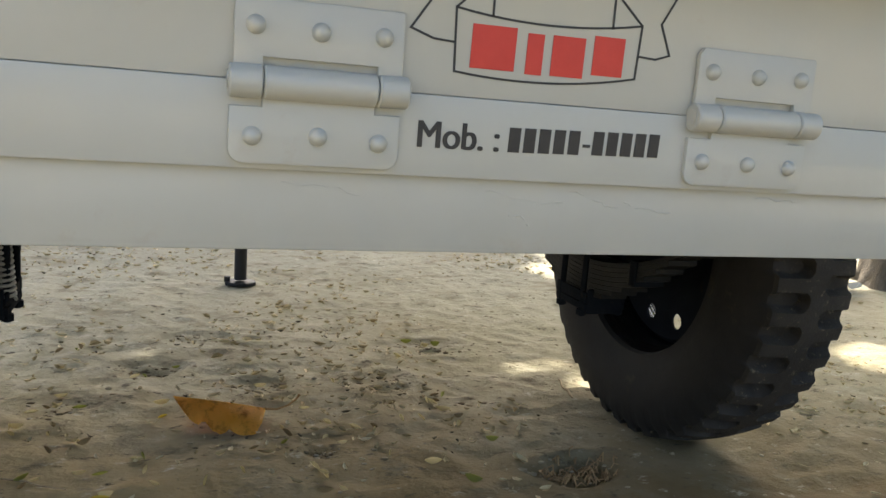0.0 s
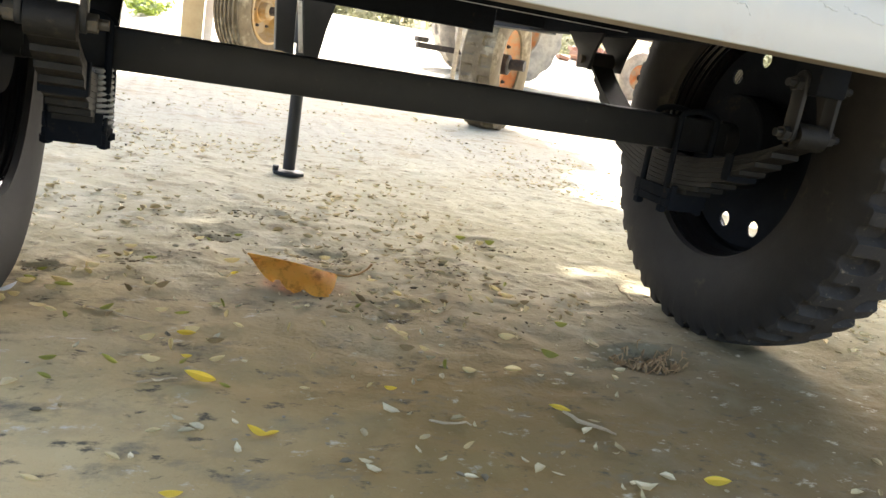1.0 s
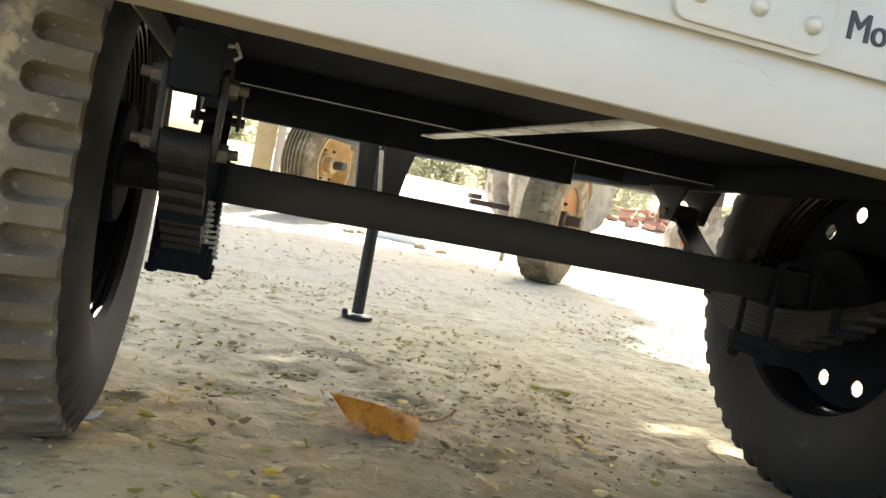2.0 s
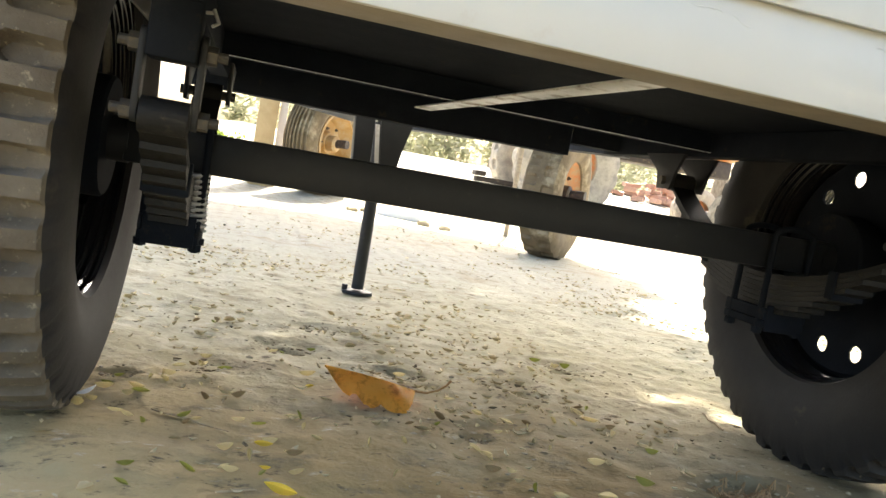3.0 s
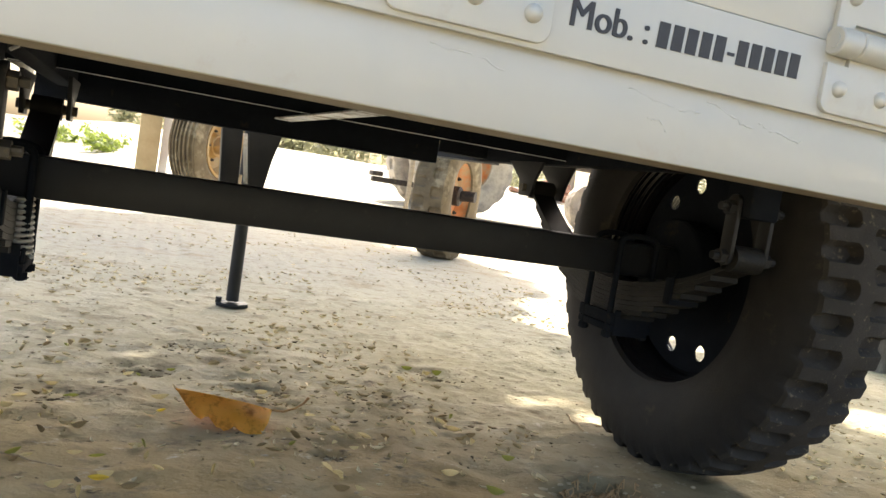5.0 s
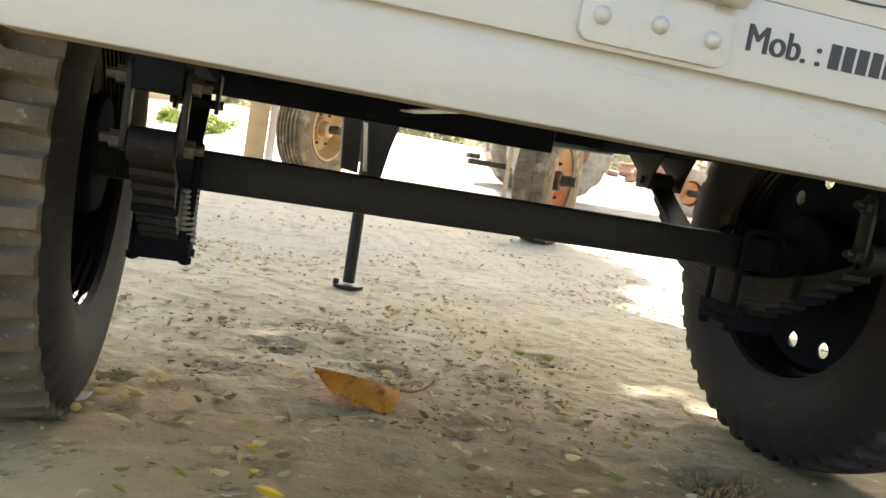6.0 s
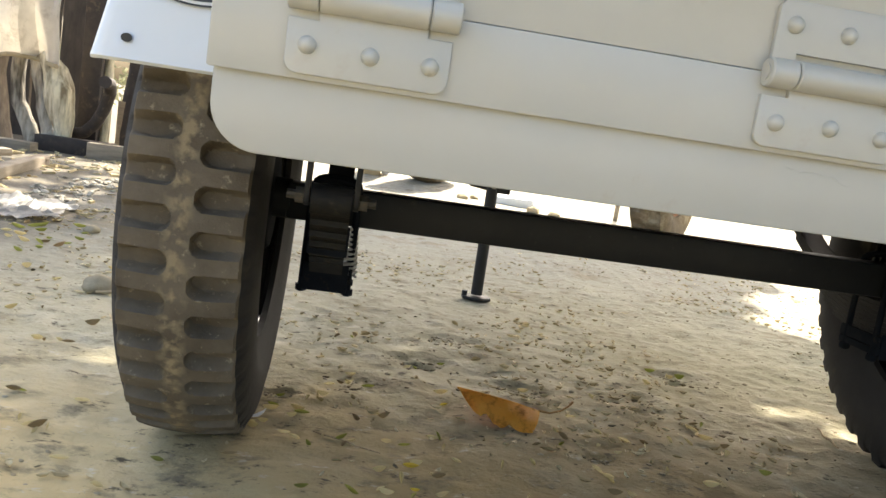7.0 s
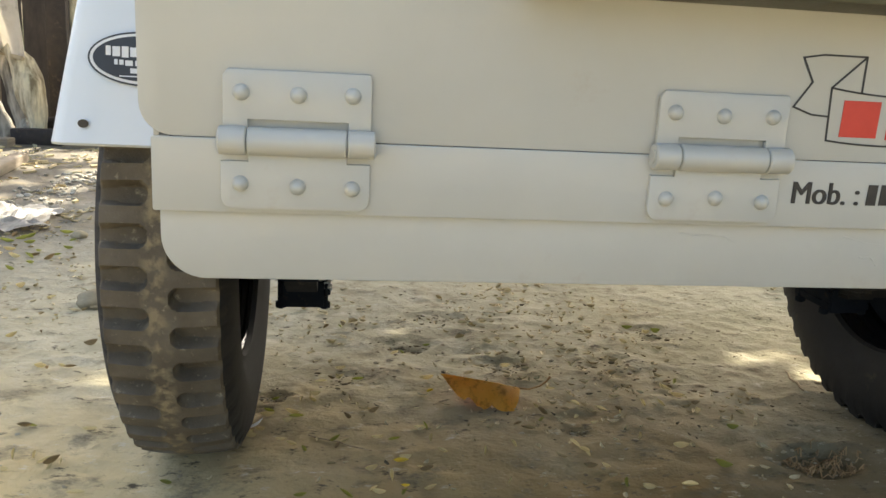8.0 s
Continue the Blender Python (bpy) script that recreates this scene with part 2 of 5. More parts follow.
def ground_material():
    m = bpy.data.materials.new("trodden_sandy_earth")
    m.use_nodes = True
    n, l = m.node_tree.nodes, m.node_tree.links
    b = n["Principled BSDF"]
    b.inputs["Roughness"].default_value = 0.95
    b.inputs["Specular IOR Level"].default_value = 0.2
    co = n.new("ShaderNodeTexCoord")

    def tex(s, detail=8.0, ro=0.6, sx=1.0, sy=1.0):
        mp = n.new("ShaderNodeMapping")
        mp.inputs["Scale"].default_value = (sx, sy, 1)
        l.new(co.outputs["Object"], mp.inputs["Vector"])
        t = n.new("ShaderNodeTexNoise")
        t.inputs["Scale"].default_value, t.inputs["Detail"].default_value, t.inputs["Roughness"].default_value = s, detail, ro
        l.new(mp.outputs["Vector"], t.inputs["Vector"])
        return t.outputs["Fac"]

    def rng(fac, a, c):
        r = n.new("ShaderNodeMapRange")
        r.inputs["From Min"].default_value, r.inputs["From Max"].default_value = a, c
        l.new(fac, r.inputs["Value"])
        return r.outputs["Result"]

    def mix(fac, a, c):
        x = n.new("ShaderNodeMix")
        x.data_type = "RGBA"
        l.new(fac, x.inputs["Factor"])
        for sock, v in ((x.inputs["A"], a), (x.inputs["B"], c)):
            if isinstance(v, tuple):
                sock.default_value = (*v, 1)
            else:
                l.new(v, sock)
        return x.outputs["Result"]

    c = mix(rng(tex(1.3), 0.35, 0.65), (0.408, 0.345, 0.208), (0.512, 0.455, 0.308))
    c = mix(rng(tex(9.0, 10, 0.7), 0.48, 0.78), c, (0.605, 0.545, 0.400))
    # brown loam along the near side, shade painted into its right part, grey dust beyond, yard corner painted darker
    # for shade
    sep = n.new("ShaderNodeSeparateXYZ")
    l.new(co.outputs["Object"], sep.inputs["Vector"])

    def drift(axis, amount, s):
        w = n.new("ShaderNodeMath")
        w.operation = "MULTIPLY_ADD"
        l.new(tex(s, 7, 0.62), w.inputs[0])
        w.inputs[1].default_value = amount
        l.new(sep.outputs[axis], w.inputs[2])
        return w.outputs[0]

    shaded_loam = mix(rng(drift("X", 1.6, 1.1), 0.10, 0.95), (0.68, 0.52, 0.265), (0.310, 0.205, 0.078))
    # the near-right shade is put into the soil colour here
    shaded_loam = mix(rng(drift("X", 0.8, 1.7), 0.55, 1.05), shaded_loam, (0.175, 0.125, 0.060))
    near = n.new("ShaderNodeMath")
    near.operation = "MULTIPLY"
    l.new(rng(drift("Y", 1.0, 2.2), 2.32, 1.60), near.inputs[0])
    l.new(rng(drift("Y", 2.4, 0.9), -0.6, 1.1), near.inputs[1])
    c = mix(near.outputs[0], c, shaded_loam)
    c = mix(rng(drift("Y", 1.2, 0.8), 2.4, 4.6), c, (0.385, 0.362, 0.298))
    yard = n.new("ShaderNodeMath")
    yard.operation = "MULTIPLY"
    l.new(rng(drift("X", 1.2, 1.6), -0.30, -0.95), yard.inputs[0])
    l.new(rng(drift("Y", 1.4, 1.8), 2.6, 4.0), yard.inputs[1])
    # tree shade over the yard corner, painted as a darker ground colour
    c = mix(yard.outputs[0], c, (0.175, 0.155, 0.122))
    # scuffed patches, then finer smudges, specks and pale grit
    c = mix(rng(tex(3.4, 9, 0.66, 0.85, 1.15), 0.54, 0.76), c, (0.275, 0.218, 0.130))
    c = mix(rng(tex(9.0, 9, 0.72, 0.8, 1.2), 0.54, 0.68), c, (0.215, 0.178, 0.112))
    c = mix(rng(tex(24.0, 8, 0.70, 0.75, 1.25), 0.585, 0.66), c, (0.125, 0.10, 0.062))
    c = mix(rng(tex(19.0, 9, 0.72, 0.8, 1.2), 0.60, 0.72), c, (0.66, 0.61, 0.48))
    c = mix(rng(tex(110.0, 4, 0.7), 0.66, 0.78), c, (0.52, 0.47, 0.37))
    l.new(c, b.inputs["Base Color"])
    add = n.new("ShaderNodeMath")
    add.operation = "MULTIPLY_ADD"
    l.new(tex(14.0, 9, 0.62, 0.9, 1.1), add.inputs[0])
    add.inputs[1].default_value = 3.2
    l.new(tex(70.0, 5, 0.55), add.inputs[2])
    bp = n.new("ShaderNodeBump")
    bp.inputs["Strength"].default_value, bp.inputs["Distance"].default_value = 0.5, 0.008
    l.new(add.outputs[0], bp.inputs["Height"])
    l.new(bp.outputs["Normal"], b.inputs["Normal"])
    return m


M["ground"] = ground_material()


def rib_dirt():
    """Dried tan mud along the middle rib of the tread."""
    nt = M["tread"].node_tree
    n, l = nt.nodes, nt.links
    b = n["Principled BSDF"]
    co, sep = n.new("ShaderNodeTexCoord"), n.new("ShaderNodeSeparateXYZ")
    l.new(co.outputs["Object"], sep.inputs["Vector"])
    off, absx, near, tex, cut, both, mx = (n.new("ShaderNodeMath"), n.new("ShaderNodeMath"), n.new("ShaderNodeMapRange"), n.new("ShaderNodeTexNoise"), n.new("ShaderNodeMapRange"), n.new("ShaderNodeMath"), n.new("ShaderNodeMix"))
    off.operation, absx.operation, both.operation = "ADD", "ABSOLUTE", "MULTIPLY"
    off.inputs[1].default_value = 0.004
    l.new(sep.outputs["X"], off.inputs[0])
    l.new(off.outputs[0], absx.inputs[0])
    near.inputs["From Min"].default_value, near.inputs["From Max"].default_value = 0.022, 0.005
    l.new(absx.outputs[0], near.inputs["Value"])
    l.new(co.outputs["Object"], tex.inputs["Vector"])
    tex.inputs["Scale"].default_value, tex.inputs["Detail"].default_value = 55, 9
    cut.inputs["From Min"].default_value, cut.inputs["From Max"].default_value = 0.46, 0.62
    l.new(tex.outputs["Fac"], cut.inputs["Value"])
    l.new(near.outputs["Result"], both.inputs[0])
    l.new(cut.outputs["Result"], both.inputs[1])
    mx.data_type = "RGBA"
    l.new(both.outputs[0], mx.inputs["Factor"])
    l.new(b.inputs["Base Color"].links[0].from_socket, mx.inputs["A"])
    mx.inputs["B"].default_value = (0.31, 0.25, 0.155, 1)
    l.new(mx.outputs["Result"], b.inputs["Base Color"])


rib_dirt()
for key, glow in (("foliage", (0.30, 0.38, 0.06)), ("farfoliage", (0.38, 0.38, 0.22)), ("amber", (0.95, 0.50, 0.05)), ("yellow", (0.75, 0.55, 0.05)), ("paleleaf", (0.70, 0.58, 0.28)), ("greenleaf", (0.40, 0.42, 0.08)), ("cloth", (0.72, 0.68, 0.60)), ("sheeting", (0.70, 0.68, 0.64))):
    # thin leaves and sheets let light through
    nt = M[key].node_tree
    tl, mx = nt.nodes.new("ShaderNodeBsdfTranslucent"), nt.nodes.new("ShaderNodeMixShader")
    tl.inputs["Color"].default_value = (*glow, 1)
    mx.inputs["Fac"].default_value = 0.45
    nt.links.new(nt.nodes["Principled BSDF"].outputs[0], mx.inputs[1])
    nt.links.new(tl.outputs[0], mx.inputs[2])
    nt.links.new(mx.outputs[0], nt.nodes["Material Output"].inputs["Surface"])

# ---- building helpers ----
WORLD = {}


def thing(name, loc, label, category, group="", kind=""):
    ob = new(name)
    ob.empty_display_size = 0.1
    ob.location = loc
    WORLD[ob] = Matrix.Translation(loc)
    return tagged(ob, label, category, group, kind)


def as_mesh(name, shape, mat, smooth=True):
    """A mesh from a bmesh, with its material; smooth with sharp creases kept."""
    if isinstance(shape, bpy.types.Mesh):
        return shape
    me = bpy.data.meshes.new(name)
    if smooth:
        shape.normal_update()
        for e in shape.edges:
            e.smooth = not (len(e.link_faces) == 2 and e.calc_face_angle(0) > 0.62)
        for f in shape.faces:
            f.smooth = True
    shape.to_mesh(me)
    shape.free()
    for k in (mat if isinstance(mat, (list, tuple)) else [mat]):
        me.materials.append(M[k])
    return me


def part(name, shape, mat, parent, label="", m=None, smooth=True):
    ob = new(name, as_mesh(name, shape, mat, smooth))
    m = m or Matrix.Identity(4)
    ob.parent = parent
    ob.matrix_parent_inverse = WORLD[parent].inverted()
    ob.matrix_basis = m
    WORLD[ob] = m
    return tagged(ob, label)


def single(name, shape, mat, label, category, group="", kind="", m=None, smooth=True):
    ob = new(name, as_mesh(name, shape, mat, smooth))
    ob.matrix_basis = m or Matrix.Identity(4)
    WORLD[ob] = ob.matrix_basis.copy()
    return tagged(ob, label, category, group, kind)


def box(x0, x1, y0, y1, z0, z1, bevel=0.0, segs=2, bm=None):
    own = bmesh.new()
    bmesh.ops.create_cube(own, size=1)
    for v in own.verts:
        v.co = Vector(((x0 + x1) / 2 + v.co.x * (x1 - x0), (y0 + y1) / 2 + v.co.y * (y1 - y0), (z0 + z1) / 2 + v.co.z * (z1 - z0)))
    if bevel:
        bmesh.ops.bevel(own, geom=own.edges[:], offset=bevel, segments=segs, affect="EDGES", profile=0.5)
    return join(bm, own)


def join(bm, other):
    if bm is None:
        return other
    me = bpy.data.meshes.new("tmp")
    other.to_mesh(me)
    other.free()
    bm.from_mesh(me)
    bpy.data.meshes.remove(me)
    return bm


def prism(outline, a, b, axis="y", bevel=0.0, segs=2):
    """A plate: a closed outline of (u, v), drawn out from a to b along an axis."""
    bm = bmesh.new()
    place = {"y": lambda u, v, w: (u, w, v), "x": lambda u, v, w: (w, u, v), "z": lambda u, v, w: (u, v, w)}[axis]
    lo = [bm.verts.new(place(u, v, a)) for u, v in outline]
    hi = [bm.verts.new(place(u, v, b)) for u, v in outline]
    n = len(lo)
    f0, f1 = bm.faces.new(lo), bm.faces.new(hi[::-1])
    for i in range(n):
        bm.faces.new((lo[i], hi[i], hi[(i + 1) % n], lo[(i + 1) % n]))
    bmesh.ops.recalc_face_normals(bm, faces=bm.faces[:])
    if bevel:
        edges = [e for e in bm.edges if f0 in e.link_faces or f1 in e.link_faces]
        bmesh.ops.bevel(bm, geom=edges, offset=bevel, segments=segs, affect="EDGES", profile=0.5)
    return bm


def rounded(x0, x1, z0, z1, radii, steps=8):
    """Outline of a rectangle with corner radii (bottom-left, bottom-right, top-right, top-left)."""
    out = []
    for (cx, cz, sx, sz, a0), r in zip(((x0, z0, 1, 1, 180), (x1, z0, -1, 1, 270), (x1, z1, -1, -1, 0), (x0, z1, 1, -1, 90)), radii):
        if r <= 0:
            out.append((cx, cz))
            continue
        for i in range(steps + 1):
            a = radians(a0 + 90 * i / steps)
            out.append((cx + sx * r + r * math.cos(a), cz + sz * r + r * math.sin(a)))
    return out


def tube(points, radius, sides=12, bm=None, caps=True, taper=None):
    """A round bar along a line of points."""
    own = bmesh.new()
    pts = [Vector(p) for p in points]
    rings = []
    side = None
    for i, p in enumerate(pts):
        d = (pts[min(i + 1, len(pts) - 1)] - pts[max(i - 1, 0)]).normalized()
        if side is None:
            side = d.orthogonal().normalized()
        side = (side - d * side.dot(d)).normalized()
        up = d.cross(side)
        r = radius if taper is None else radius * taper[i]
        rings.append([own.verts.new(p + r * (math.cos(2 * math.pi * k / sides) * side + math.sin(2 * math.pi * k / sides) * up)) for k in range(sides)])
    for a, b in zip(rings, rings[1:]):
        for k in range(sides):
            own.faces.new((a[k], a[(k + 1) % sides], b[(k + 1) % sides], b[k]))
    if caps:
        own.faces.new(rings[0][::-1])
        own.faces.new(rings[-1])
    bmesh.ops.recalc_face_normals(own, faces=own.faces[:])
    return join(bm, own)


def hexbolt(p, axis, r=0.011, h=0.010, bm=None):
    p, axis = Vector(p), Vector(axis).normalized()
    bm = tube([p, p + axis * h], r, 6, bm)
    return tube([p + axis * h, p + axis * (h + 0.012)], r * 0.55, 10, bm)


def dome(r, h, rings=5, sides=16):
    """A rivet's head: a low dome that faces -y, its foot in the plane y = 0."""
    bm = bmesh.new()
    rows = []
    for i in range(rings):
        a = radians(90) * i / rings
        rows.append([bm.verts.new((r * math.cos(a) * math.cos(2 * math.pi * k / sides), -h * math.sin(a), r * math.cos(a) * math.sin(2 * math.pi * k / sides))) for k in range(sides)])
    top = bm.verts.new((0, -h, 0))
    for a, b in zip(rows, rows[1:]):
        for k in range(sides):
            bm.faces.new((a[k], b[k], b[(k + 1) % sides], a[(k + 1) % sides]))
    for k in range(sides):
        bm.faces.new((rows[-1][k], top, rows[-1][(k + 1) % sides]))
    bm.faces.new(rows[0])
    bmesh.ops.recalc_face_normals(bm, faces=bm.faces[:])
    return bm


def lathe(profile, n, centre=(0, 0, 0), mats=None, closed=False, shape=None):
    """Turns a profile of (x, r) about the x axis; shape(i, j, x, r, angle) may alter r."""
    verts, faces, slots = [], [], []
    k = len(profile)
    for i in range(n):
        a = 2 * math.pi * i / n
        for j, (x, r) in enumerate(profile):
            if shape:
                x, r = shape(i, j, x, r, a)
            verts.append((centre[0] + x, centre[1] + r * math.cos(a), centre[2] + r * math.sin(a)))
    last = k if closed else k - 1
    for i in range(n):
        for j in range(last):
            a, b = i * k + j, i * k + (j + 1) % k
            c, d = ((i + 1) % n) * k + (j + 1) % k, ((i + 1) % n) * k + j
            faces.append((a, b, c, d))
            slots.append(mats[j] if mats else 0)
    me = bpy.data.meshes.new("turned")
    me.from_pydata(verts, [], faces)
    me.polygons.foreach_set("material_index", slots)
    me.polygons.foreach_set("use_smooth", [True] * len(faces))
    return me


def turned(profile, n, mats, **kw):
    me = lathe(profile, n, **kw)
    for k in mats:
        me.materials.append(M[k])
    me.set_sharp_from_angle(angle=radians(38))
    return me


# ---- the setting ----
def spaced(fine0, fine1, step, far, grow=1.22):
    out = list(np.arange(fine0, fine1 + step / 2, step))
    s, a, b = step, fine0, fine1
    lo, hi = [], []
    while b < far:
        s *= grow
        a, b = a - s, b + s
        lo.append(a)
        hi.append(b)
    return np.array(lo[::-1] + out + hi)


SCUFFS = [(-0.258, 1.705, 0.07), (-0.101, 1.917, 0.055), (0.507, 1.656, 0.09), (0.609, 2.009, 0.07), (0.139, 1.757, 0.05), (-0.413, 1.599, 0.03), (0.215, 1.404, 0.025), (0.01, 2.13, 0.06), (0.42, 1.74, 0.07)]


def ground_height(x, y):
    h = 0.010 * noise.noise((x * 1.1, y * 1.1, 3)) + 0.009 * noise.noise((x * 4.1, y * 4.1, 7)) - 0.010 * abs(noise.noise((x * 9, y * 12, 1))) + 0.0032 * noise.noise((x * 21, y * 23, 4)) - 0.0022 * abs(noise.noise((x * 40, y * 42, 6))) + 0.0022
    h *= min(1.0, max(0.25, 1.4 - math.hypot(x, y - 1.5) * 0.02))
    h -= 0.016 * math.exp(-((x + 0.62) / 0.26) ** 2 - ((y - 1.40) / 0.5) ** 2)
    d = math.hypot((x - 0.66) / 1.35, y - 1.27) + 0.008 * noise.noise((x * 22, y * 22, 2))
    h -= 0.014 / (1 + (d / 0.056) ** 9) - 0.004 * math.exp(-((d - 0.074) / 0.014) ** 2)
    for sx, sy, sr in SCUFFS:
        d = math.hypot((x - sx) / 1.4, y - sy) / sr
        if d < 2.5:
            h -= (0.006 * math.exp(-d ** 4) - 0.003 * math.exp(-((d - 1.25) / 0.25) ** 2)) * (1 + 1.2 * noise.noise((x * 34, y * 34, 8)))
    t = min(1.0, max(0.0, (y - 6.8) / 2.4))
    h += 0.20 * t * t * (3 - 2 * t) * min(1, max(0, (x + 2.5) / 2.0))
    t = min(1.0, max(0.0, (y - 9.6) / 6.5))
    h += 0.62 * t * t * (3 - 2 * t) * min(1, max(0, (x + 4.2) / 1.5))
    return h


def build_ground():
    xs, ys = spaced(-1.2, 1.5, 0.0095, 600), spaced(0.9, 3.1, 0.0095, 600)
    verts = [(x, y, ground_height(x, y)) for y in ys for x in xs]
    w = len(xs)
    faces = [(j * w + i, j * w + i + 1, (j + 1) * w + i + 1, (j + 1) * w + i) for j in range(len(ys) - 1) for i in range(w - 1)]
    me = bpy.data.meshes.new("ground")
    me.from_pydata(verts, [], faces)
    me.polygons.foreach_set("use_smooth", [True] * len(faces))
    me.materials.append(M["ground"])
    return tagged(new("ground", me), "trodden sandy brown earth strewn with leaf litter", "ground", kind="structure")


build_ground()

# ---- the trailer ----
CX = 0.215                       # middle of the trailer
LX, RX = -0.522, 0.952           # wheel planes
AY, AZ, R = 1.467, 0.405, 0.416  # axle
BACK = 0.605                     # face of the rear panel
SPRINGS = (-0.338, 0.769)

trailer = thing("two_wheel_trailer", (CX, AY, 0), "cream-white two-wheel farm trailer with black undercarriage standing on earth", "trailer")

HALF = 0.641
RAIL = BACK + 0.0032


def rail():
    """Rounded lower rail with the turned-in lip under it."""
    bm = prism(rounded(CX - HALF + 0.004, CX + HALF - 0.004, 0.527, 0.600, (0.036, 0.036, 0, 0), 10), RAIL, RAIL + 0.006, bevel=0.0015)
    return bm


rear_rail = part("rear_rail", rail(), "paint", trailer, "cream-white lower rear rail with rounded corners")
part("rail_lip", box(CX - HALF + 0.045, CX + HALF - 0.045, RAIL + 0.0063, RAIL + 0.058, 0.5275, 0.5315, 0.001), "underlip", rear_rail, "brownish turned-in lip")
strip = part("rear_strip", prism(rounded(CX - HALF, CX + HALF, 0.585, 0.6442, (0.002, 0.002, 0.002, 0.002), 3), BACK - 0.0045, BACK - 0.0003, bevel=0.0008), "paint", trailer, "cream-white strip under the tailgate")
tailgate = part("tailgate", prism(rounded(CX - HALF - 0.009, CX + HALF + 0.009, 0.6446, 1.06, (0.026, 0.026, 0.02, 0.02), 8), BACK - 0.0035, BACK + 0.004, bevel=0.0015), "paint", trailer, "cream-white tailgate with riveted hinges")


RIDGES = ((0.210, 0.574, 0.07, 1), (0.270, 0.577, 0.05, 2), (0.206, 0.557, 0.02, 3), (0.322, 0.573, 0.05, 5), (0.050, 0.576, 0.06, 7), (0.45, 0.577, 0.05, 8))


def paint_run(x, z, s, seed):
    """A low ridge of cracked filler on the rail."""
    rng = random.Random(seed)
    pts, dz = [], 0.0
    for i in range(22):
        dz += rng.gauss(-0.0003, 0.0008)
        pts.append((x + s * (i / 21 - 0.5), RAIL + 0.0003, z + dz))
    return tube(pts, 0.0008, 6, taper=[0.2] + [rng.uniform(0.4, 1.3) for _ in range(20)] + [0.2])


for x, z, s, seed in RIDGES:
    part("paint_ridge", paint_run(x, z, s, seed), "paint", rear_rail)


part("tailgate_board", box(CX - 0.357, CX + 0.357, BACK - 0.075, BACK - 0.0038, 0.7690, 0.880, 0.006), "board", tailgate, "dark olive board fixed across the tailgate")

# hinges
def upper_leaf():
    o = [(-0.058, 0.0), (-0.0385, 0.0), (-0.0385, 0.0165), (0.0400, 0.0165), (0.0400, 0.0), (0.058, 0.0),
         (0.058, 0.052), (0.056, 0.055), (-0.054, 0.055), (-0.058, 0.050)]
    return prism(o, -0.0052, 0, bevel=0.001)


def lower_leaf():
    low = rounded(-0.060, 0.058, -0.055, -0.010, (0.010, 0.010, 0, 0), 6)
    o = low[:-2] + [(0.058, -0.0165), (0.0395, -0.0165), (0.0395, 0.0), (-0.0385, 0.0), (-0.0385, -0.0165), (-0.060, -0.0165)]
    return prism(o, -0.0052, 0, bevel=0.001)


def knuckle(x0, x1, cap=0.0):
    pts = [(x0, -0.008, 0), (x0 + 0.0012, -0.008, 0), (x1 - 0.0012, -0.008, 0), (x1, -0.008, 0)]
    bm = tube(pts, 0.0112, 24, taper=[0.90, 1, 1, 0.90])
    if cap:
        bm = tube([(x0 - 0.0010, -0.008, 0), (x0 + 0.002, -0.008, 0)], 0.0062, 16, bm)
    return bm


UPPER, LOWER = as_mesh("hinge_leaf", upper_leaf(), "paint"), as_mesh("lower_leaf", lower_leaf(), "paint")
KNUCKLES = [as_mesh("knuckle", knuckle(a, b, c), "paint") for a, b, c in ((-0.0610, -0.0393, 1), (-0.0385, 0.0388, 0), (0.0396, 0.0615, 1))]
RIVET = as_mesh("rivet", dome(0.0066, 0.0064), "paint")
for hx in (-0.3125, 0.0435, 0.4035, 0.7635):
    at = pose(hx, BACK - 0.0036, 0.6436)
    hinge = part("hinge", UPPER, "paint", trailer, "painted butt hinge with domed rivets", m=at)
    part("lower_leaf", LOWER, "paint", hinge, m=at)
    for k in KNUCKLES:
        part("knuckle", k, "paint", hinge, m=at)
    rng = random.Random(round(hx * 1000))
    for dx in (-0.044, 0.0, 0.0435):
        for dz in (0.0370, -0.0355):
            part("rivet", RIVET, "paint", hinge, m=at @ pose(dx + rng.uniform(-0.001, 0.001), -0.0051, dz + rng.uniform(-0.0012, 0.0012), 0, rng.uniform(0, 90), 0))

# sign writing on the tailgate
FACE = BACK - 0.0036


def stroke(points, w):
    """A painted line of even width on the panel."""
    pts = [Vector(p) for k, p in enumerate(points) if k == 0 or (Vector(p) - Vector(points[k - 1])).length > 1e-5]
    shut = (pts[0] - pts[-1]).length < 1e-5
    if shut:
        pts.pop()
    bm = bmesh.new()
    n, pairs = len(pts), []
    for k, p in enumerate(pts):
        a = (p - pts[k - 1]).normalized() if shut or k else None
        b = (pts[(k + 1) % n] - p).normalized() if shut or k < n - 1 else None
        a, b = a or b, b or a
        side = Vector((-a.y - b.y, a.x + b.x)).normalized()
        side *= w / 2 / max(0.35, side.dot(Vector((-a.y, a.x))))
        pairs.append((bm.verts.new((p.x + side.x, 0, p.y + side.y)), bm.verts.new((p.x - side.x, 0, p.y - side.y))))
    for k in range(n if shut else n - 1):
        (a, b), (c, d) = pairs[k], pairs[(k + 1) % n]
        bm.faces.new((a, b, d, c))
    return bm


